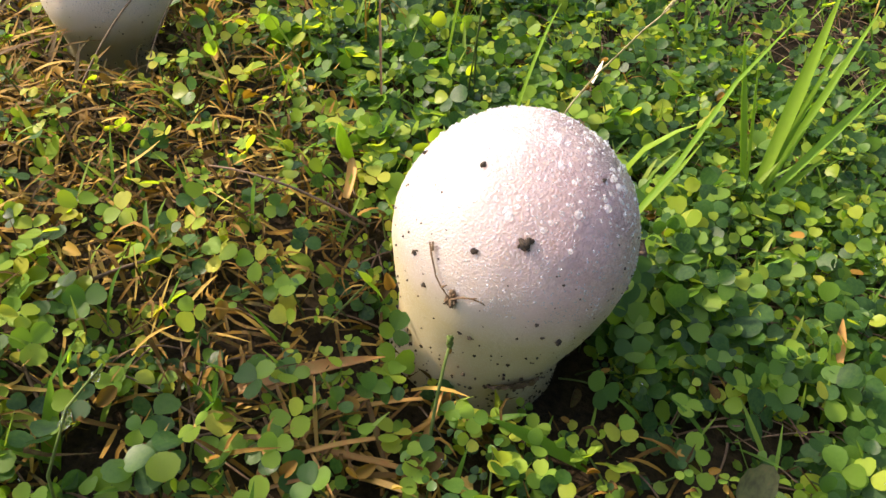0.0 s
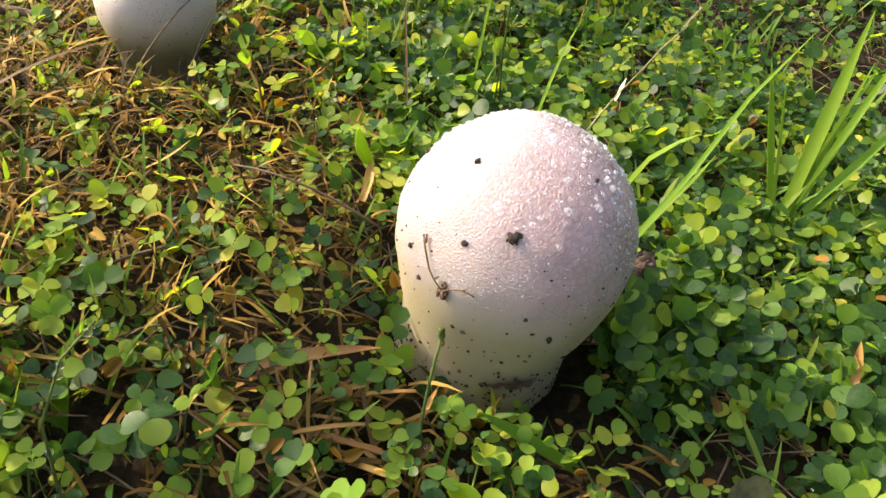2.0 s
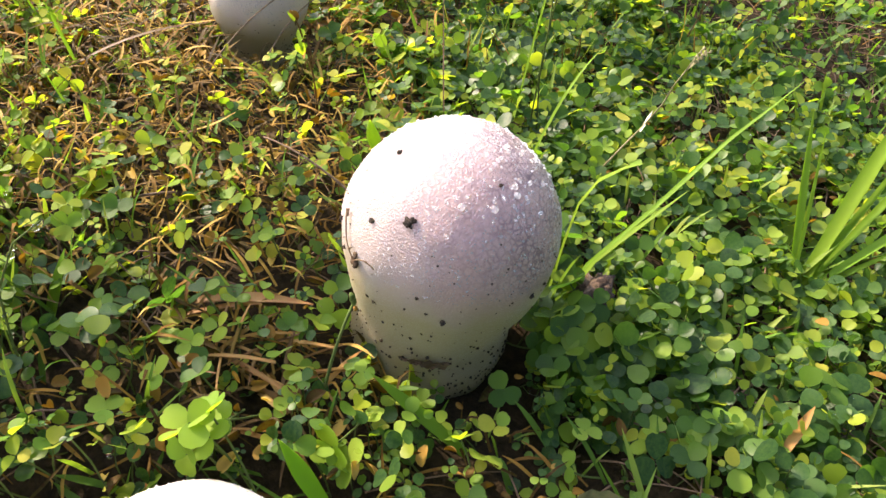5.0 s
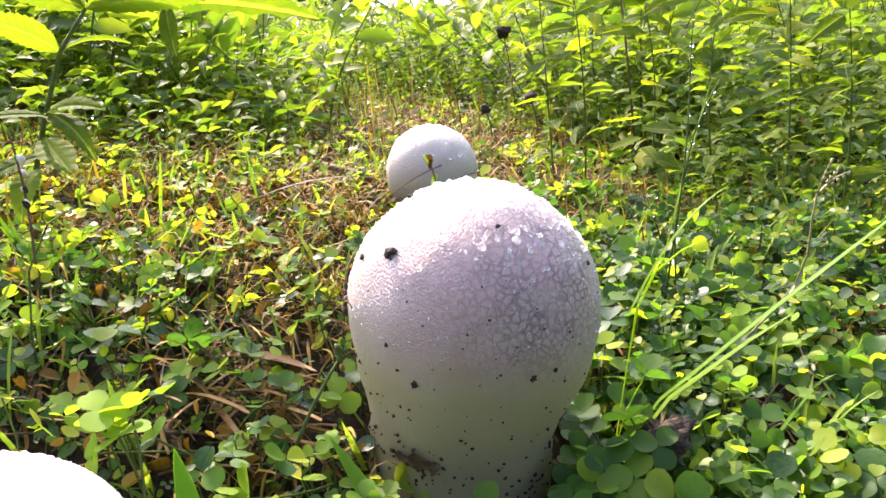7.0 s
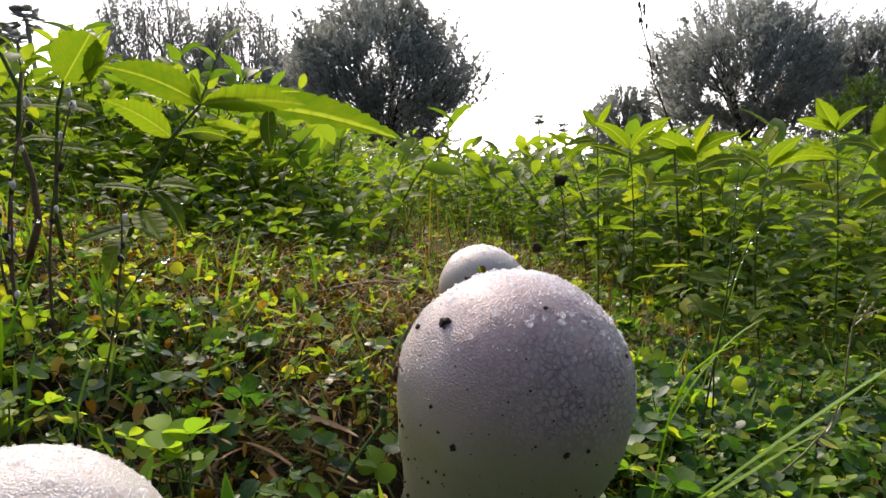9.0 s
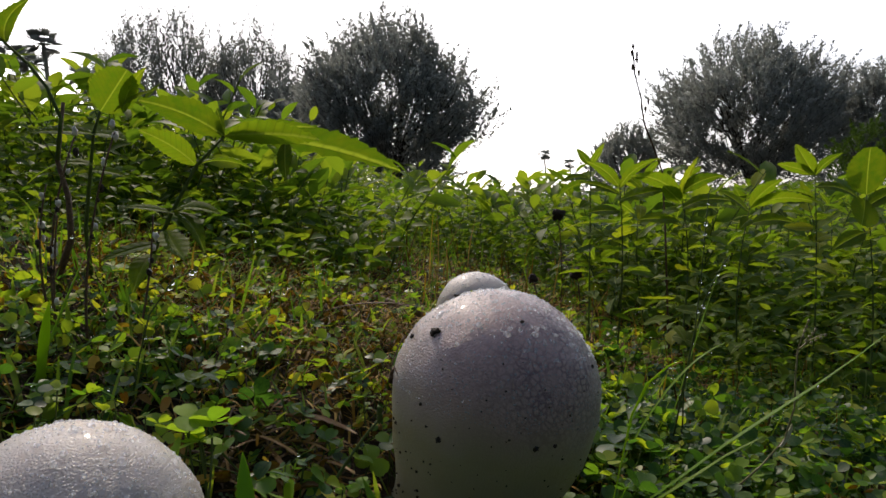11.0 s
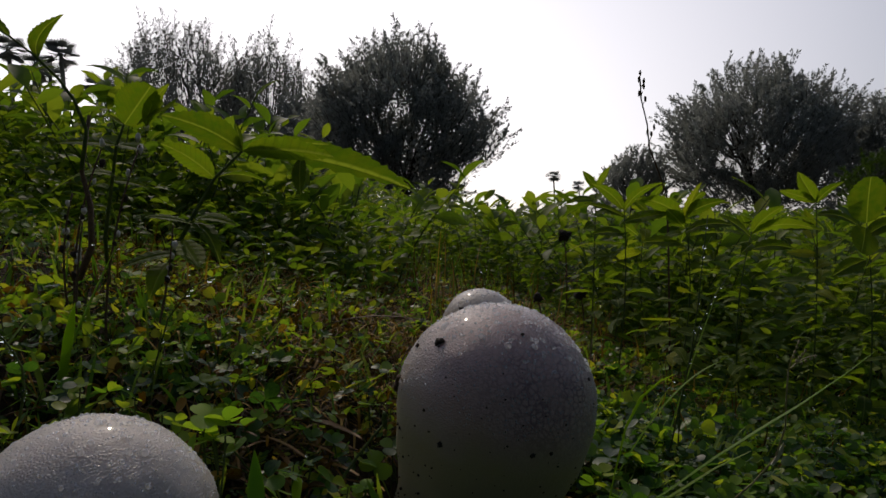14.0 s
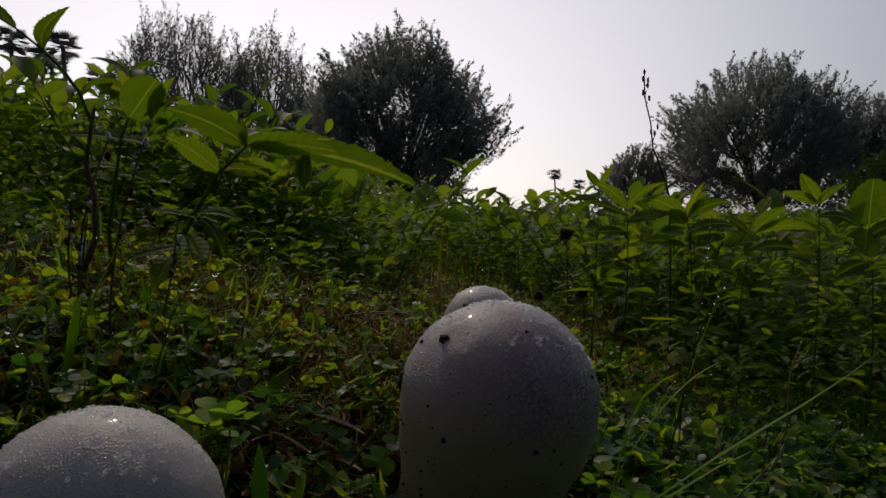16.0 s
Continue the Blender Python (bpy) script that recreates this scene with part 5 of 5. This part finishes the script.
def dry_stems():
    """Brown dead stems with seed scraps at the left of the clearing."""
    rng = random.Random(29)
    for (x, y, z), (bx, by) in (((-0.166, 0.06, 0.187), (-0.190, 0.07)), ((-0.187, 0.065, 0.186), (-0.205, 0.075)), ((-0.195, 0.06, 0.150), (-0.20, 0.06)), ((-0.155, 0.07, 0.148), (-0.17, 0.07)), ((-0.21, 0.08, 0.165), (-0.215, 0.09))):
        b = Vector((bx, by, soil(bx, by) - 0.002))
        t = Vector((x, y, z)) - b
        root = thing("dead_weed", "thin dead brown weed stem with seed scraps", "stem", "dry stems", m=Matrix.Translation(b))
        g = Geo()
        pts = bend((0, 0, 0), t, 0.006, 9, (rng.gauss(0, 1), rng.gauss(0, 1), 0))
        tube(g, pts, 0.0008, 0.0004, 5)
        stalk = part("stalk", g, M_TWIG, root)
        for k in range(7):
            p = pts[rng.randint(4, 8)] + Vector((rng.gauss(0, 0.001), rng.gauss(0, 0.001), rng.gauss(0, 0.003)))
            g = Geo()
            crumb(g, p, rng.uniform(0.0008, 0.0015), rng, 6, 4, 1.5)
            part("seed", g, M_DIRT if k % 2 else M_HUSK, stalk)


def thin_grasses():
    """Thin bent grasses with dew between the clover and the weeds."""
    rng = random.Random(64)
    g, dew, dry = Geo(), Geo(), Geo()
    for _ in range(900):
        y = rng.uniform(0.15, 1.0)
        x = rng.uniform(-0.2 - 0.5 * y, 0.25 + 0.5 * y)
        if x < 0.1 and y < 0.3 and x > -0.1:
            continue
        z, h = soil(x, y), rng.uniform(0.025, 0.05 if y < 0.45 else 0.10)
        top = Vector((x + rng.gauss(0, 0.3) * h, y + rng.gauss(0, 0.3) * h, z + h))
        pts = bend((x, y, z), top, rng.uniform(-0.15, 0.15) * h, 7, (rng.gauss(0, 1), rng.gauss(0, 1), 0))
        blade(dry if rng.random() < 0.5 else g, pts, rng.uniform(0.0008, 0.0018), 0.4)
        if rng.random() < 0.6:
            drop(dew, pts[rng.choice((3, 4, 5, 6))], rng.uniform(0.0004, 0.0011), 7, 5)
    tagged(part("dry_thin_grass", dry, M_STRAW), "thin bent straw-coloured grasses", "grass", kind="stuff")
    tagged(part("thin_grass", g, M_GRASS), "thin bent green grasses with dew", "grass", kind="stuff")
    tagged(part("grass_dew", dew, M_WATER), "dew drops hanging on thin grasses", "dew", kind="stuff")


hero_weeds()
weed_field()
tall_spike()
seed_heads()
dry_stems()
thin_grasses()


# ---- trees and palms ----
def tree(name, label, x, y, height, width, seed, leaves=60, mat=None, twigs=460, leaf=0.09):
    """A bushy tree: limbs rise from the foot into a lumpy crown of feathery twigs with small leaves."""
    rng = random.Random(seed)
    root = thing(name, label, "tree", "trees beyond the weeds", m=Matrix.Translation((x, y, -0.3)))
    wood, crown = Geo(), Geo()
    mid, rz, rx = Vector((0, 0, height * 0.46)), height * 0.45, width * 0.43
    fork = Vector((0, 0, height * 0.05))
    off = Vector((seed * 5.3, 2.1, 7.7))
    tube(wood, [(0, 0, -0.3), (0.02 * height, 0, height * 0.07), (0, 0.02 * height, height * 0.14)], height * 0.034, height * 0.026, 9)

    def shell(u, f):
        k = f * (1 + 0.34 * noise.noise(u * 1.9 + off) + 0.16 * noise.noise(u * 4.3 + off))
        return mid + Vector((u.x * rx * k, u.y * rx * k, u.z * rz * k * (1.0 if u.z > 0 else 0.95)))

    for i in range(16):
        a = 2 * math.pi * (i + rng.random()) / 16
        u = Vector((math.cos(a), math.sin(a), rng.uniform(-0.35, 1.3))).normalized()
        end = shell(u, 0.75)
        pts = bend((0, 0, height * rng.uniform(0.05, 0.14)), end, height * 0.05, 7, (-u.x * 0.3, -u.y * 0.3, 0.6))
        tube(wood, pts, height * 0.012, height * 0.003, 6, False)
        for _ in range(4):
            v = (u + Vector((rng.gauss(0, 0.45), rng.gauss(0, 0.45), rng.gauss(0, 0.4)))).normalized()
            tube(wood, bend(pts[rng.randint(2, 5)], shell(v, rng.uniform(0.7, 0.95)), height * 0.02, 6, (0, 0, 1)), height * 0.005, height * 0.0015, 4, False)
    made = 0
    while made < twigs:
        u = Vector((rng.gauss(0, 1), rng.gauss(0, 1), rng.gauss(0.1, 1))).normalized()
        f = rng.uniform(0.45, 1.0) ** 0.6
        p = shell(u, f * 0.93)
        made += 1
        if noise.noise(p * (6.5 / height) + off) > 0.36:
            continue
        d = ((p - fork).normalized() + Vector((rng.gauss(0, 0.2), rng.gauss(0, 0.2), rng.gauss(0.12, 0.2)))).normalized()
        length = height * rng.uniform(0.08, 0.19)
        pts = bend(p, p + d * length, length * 0.12, 5, (rng.gauss(0, 1), rng.gauss(0, 1), 0.3))
        tube(wood, pts, height * 0.0016, height * 0.0005, 3, False)
        for _ in range(leaves):
            t = rng.random() ** 0.8 * 3.99
            k = int(t)
            q = pts[k].lerp(pts[k + 1], t - k) + Vector((rng.gauss(0, 1), rng.gauss(0, 1), rng.gauss(0, 1))) * (0.012 * height * (1.2 - t / 4))
            e = (pts[k + 1] - pts[k]).normalized() + Vector((rng.gauss(0, 0.6), rng.gauss(0, 0.6), rng.gauss(0.1, 0.5)))
            e.normalize()
            L = leaf * rng.uniform(0.7, 1.4)
            w = e.cross(Vector((rng.gauss(0, 1), rng.gauss(0, 1), rng.gauss(0, 1)))).normalized() * (L * 0.2)
            n = len(crown.v)
            crown.v += [tuple(q), tuple(q + e * (L * 0.45) + w), tuple(q + e * L), tuple(q + e * (L * 0.45) - w)]
            crown.f.append((n, n + 1, n + 2, n + 3))
    part("trunk", wood, M_BARK, root, "dark branching trunk and limbs")
    part("crown", crown, mat or M_TREE_HAZED, root)


def on_bearing(px, d):
    """Sideways place at distance d on a bearing given by its tangent in thousandths."""
    return d * px / 1000


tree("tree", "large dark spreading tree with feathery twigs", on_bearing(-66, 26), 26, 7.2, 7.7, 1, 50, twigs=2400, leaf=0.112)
tree("tree", "haze-greyed feathery tree with open twigs", on_bearing(-378, 36), 36, 10.7, 8.3, 2, 50, twigs=1400, leaf=0.115)
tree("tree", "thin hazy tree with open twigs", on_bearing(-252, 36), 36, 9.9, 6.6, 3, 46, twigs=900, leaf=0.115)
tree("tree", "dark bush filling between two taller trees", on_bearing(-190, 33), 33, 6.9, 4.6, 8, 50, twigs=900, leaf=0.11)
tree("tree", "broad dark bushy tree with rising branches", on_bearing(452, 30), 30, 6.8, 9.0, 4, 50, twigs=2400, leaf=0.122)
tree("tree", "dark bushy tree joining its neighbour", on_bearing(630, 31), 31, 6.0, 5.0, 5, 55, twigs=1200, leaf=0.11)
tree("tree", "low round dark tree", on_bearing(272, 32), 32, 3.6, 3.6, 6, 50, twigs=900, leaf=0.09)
tree("tree", "small fresh green tree behind the weeds", on_bearing(632, 14), 14, 1.9, 1.8, 7, 40, mat=M_TREE_GREEN, twigs=200, leaf=0.06)


def palm(x, y, height, seed, r=1.6):
    rng = random.Random(seed)
    root = thing("palm_tree", "distant fan palm with a bare trunk", "palm tree", "distant palms", m=Matrix.Translation((x, y, -0.5)))
    g = Geo()
    tube(g, bend((0, 0, 0), (0, 0, height), 0.3, 8, (1, 0, 0)), 0.28, 0.2, 8)
    # the trunk takes the same haze-paled colour as the fronds
    part("trunk", g, M_TREE_HAZED, root)
    for i in range(30):
        a, up = rng.uniform(0, 6.28), rng.uniform(-0.9, 1.0)
        d = Vector((math.cos(a), math.sin(a), up)).normalized()
        c = Vector((0, 0, height)) + d * r * 0.55
        g = Geo()
        side = d.cross(Vector((0, 0, 1))).normalized()
        tube(g, [Vector((0, 0, height)), c], 0.05, 0.03, 4, False)
        for k in range(-5, 6):
            w = k / 5 * 1.25
            e = d * math.cos(w) + side * math.sin(w)
            blade(g, bend(c, c + e * r * 0.7, 0.05, 4, (0, 0, -1)), r * 0.14, 0.3)
        part("frond", g, M_TREE_HAZED, root)


for px, top, d, sd in ((977, 308, 200, 1), (1022, 326, 230, 2), (112, 84, 70, 3), (62, 105, 75, 4), (20, 75, 72, 5), (92, 118, 78, 6), (176, 140, 80, 7)):
    palm(d * (px - 784) / 1244, d, 0.65 + d * (384 - top) / 1244, sd, 2.0 if d > 100 else 1.6)


def far_bushes():
    rng = random.Random(17)
    g = Geo()
    for _ in range(260):
        d = rng.uniform(60, 160)
        x, h = rng.uniform(-0.75, 0.75) * d, rng.uniform(0.5, 2.2) * (1.6 if rng.random() < 0.2 else 1)
        for _ in range(60):
            p = Vector((x + rng.gauss(0, h * 0.7), d + rng.gauss(0, 1), abs(rng.gauss(0.3 * h, h * 0.4))))
            crown = rng.uniform(0.2, 0.5)
            g.add([(0, 0, 0), (-0.4, 0.5, 0.05), (0.4, 0.5, 0.05), (0, 1, 0)], [(0, 2, 3, 1)], aim(p, (rng.gauss(0, 1), rng.gauss(0, 1), rng.gauss(0.3, 1)), crown, rng.uniform(-90, 90)))
    tagged(part("far_bushes", g, M_TREE_HAZED), "low dark bushes along the horizon", "bushes", kind="stuff")


far_bushes()
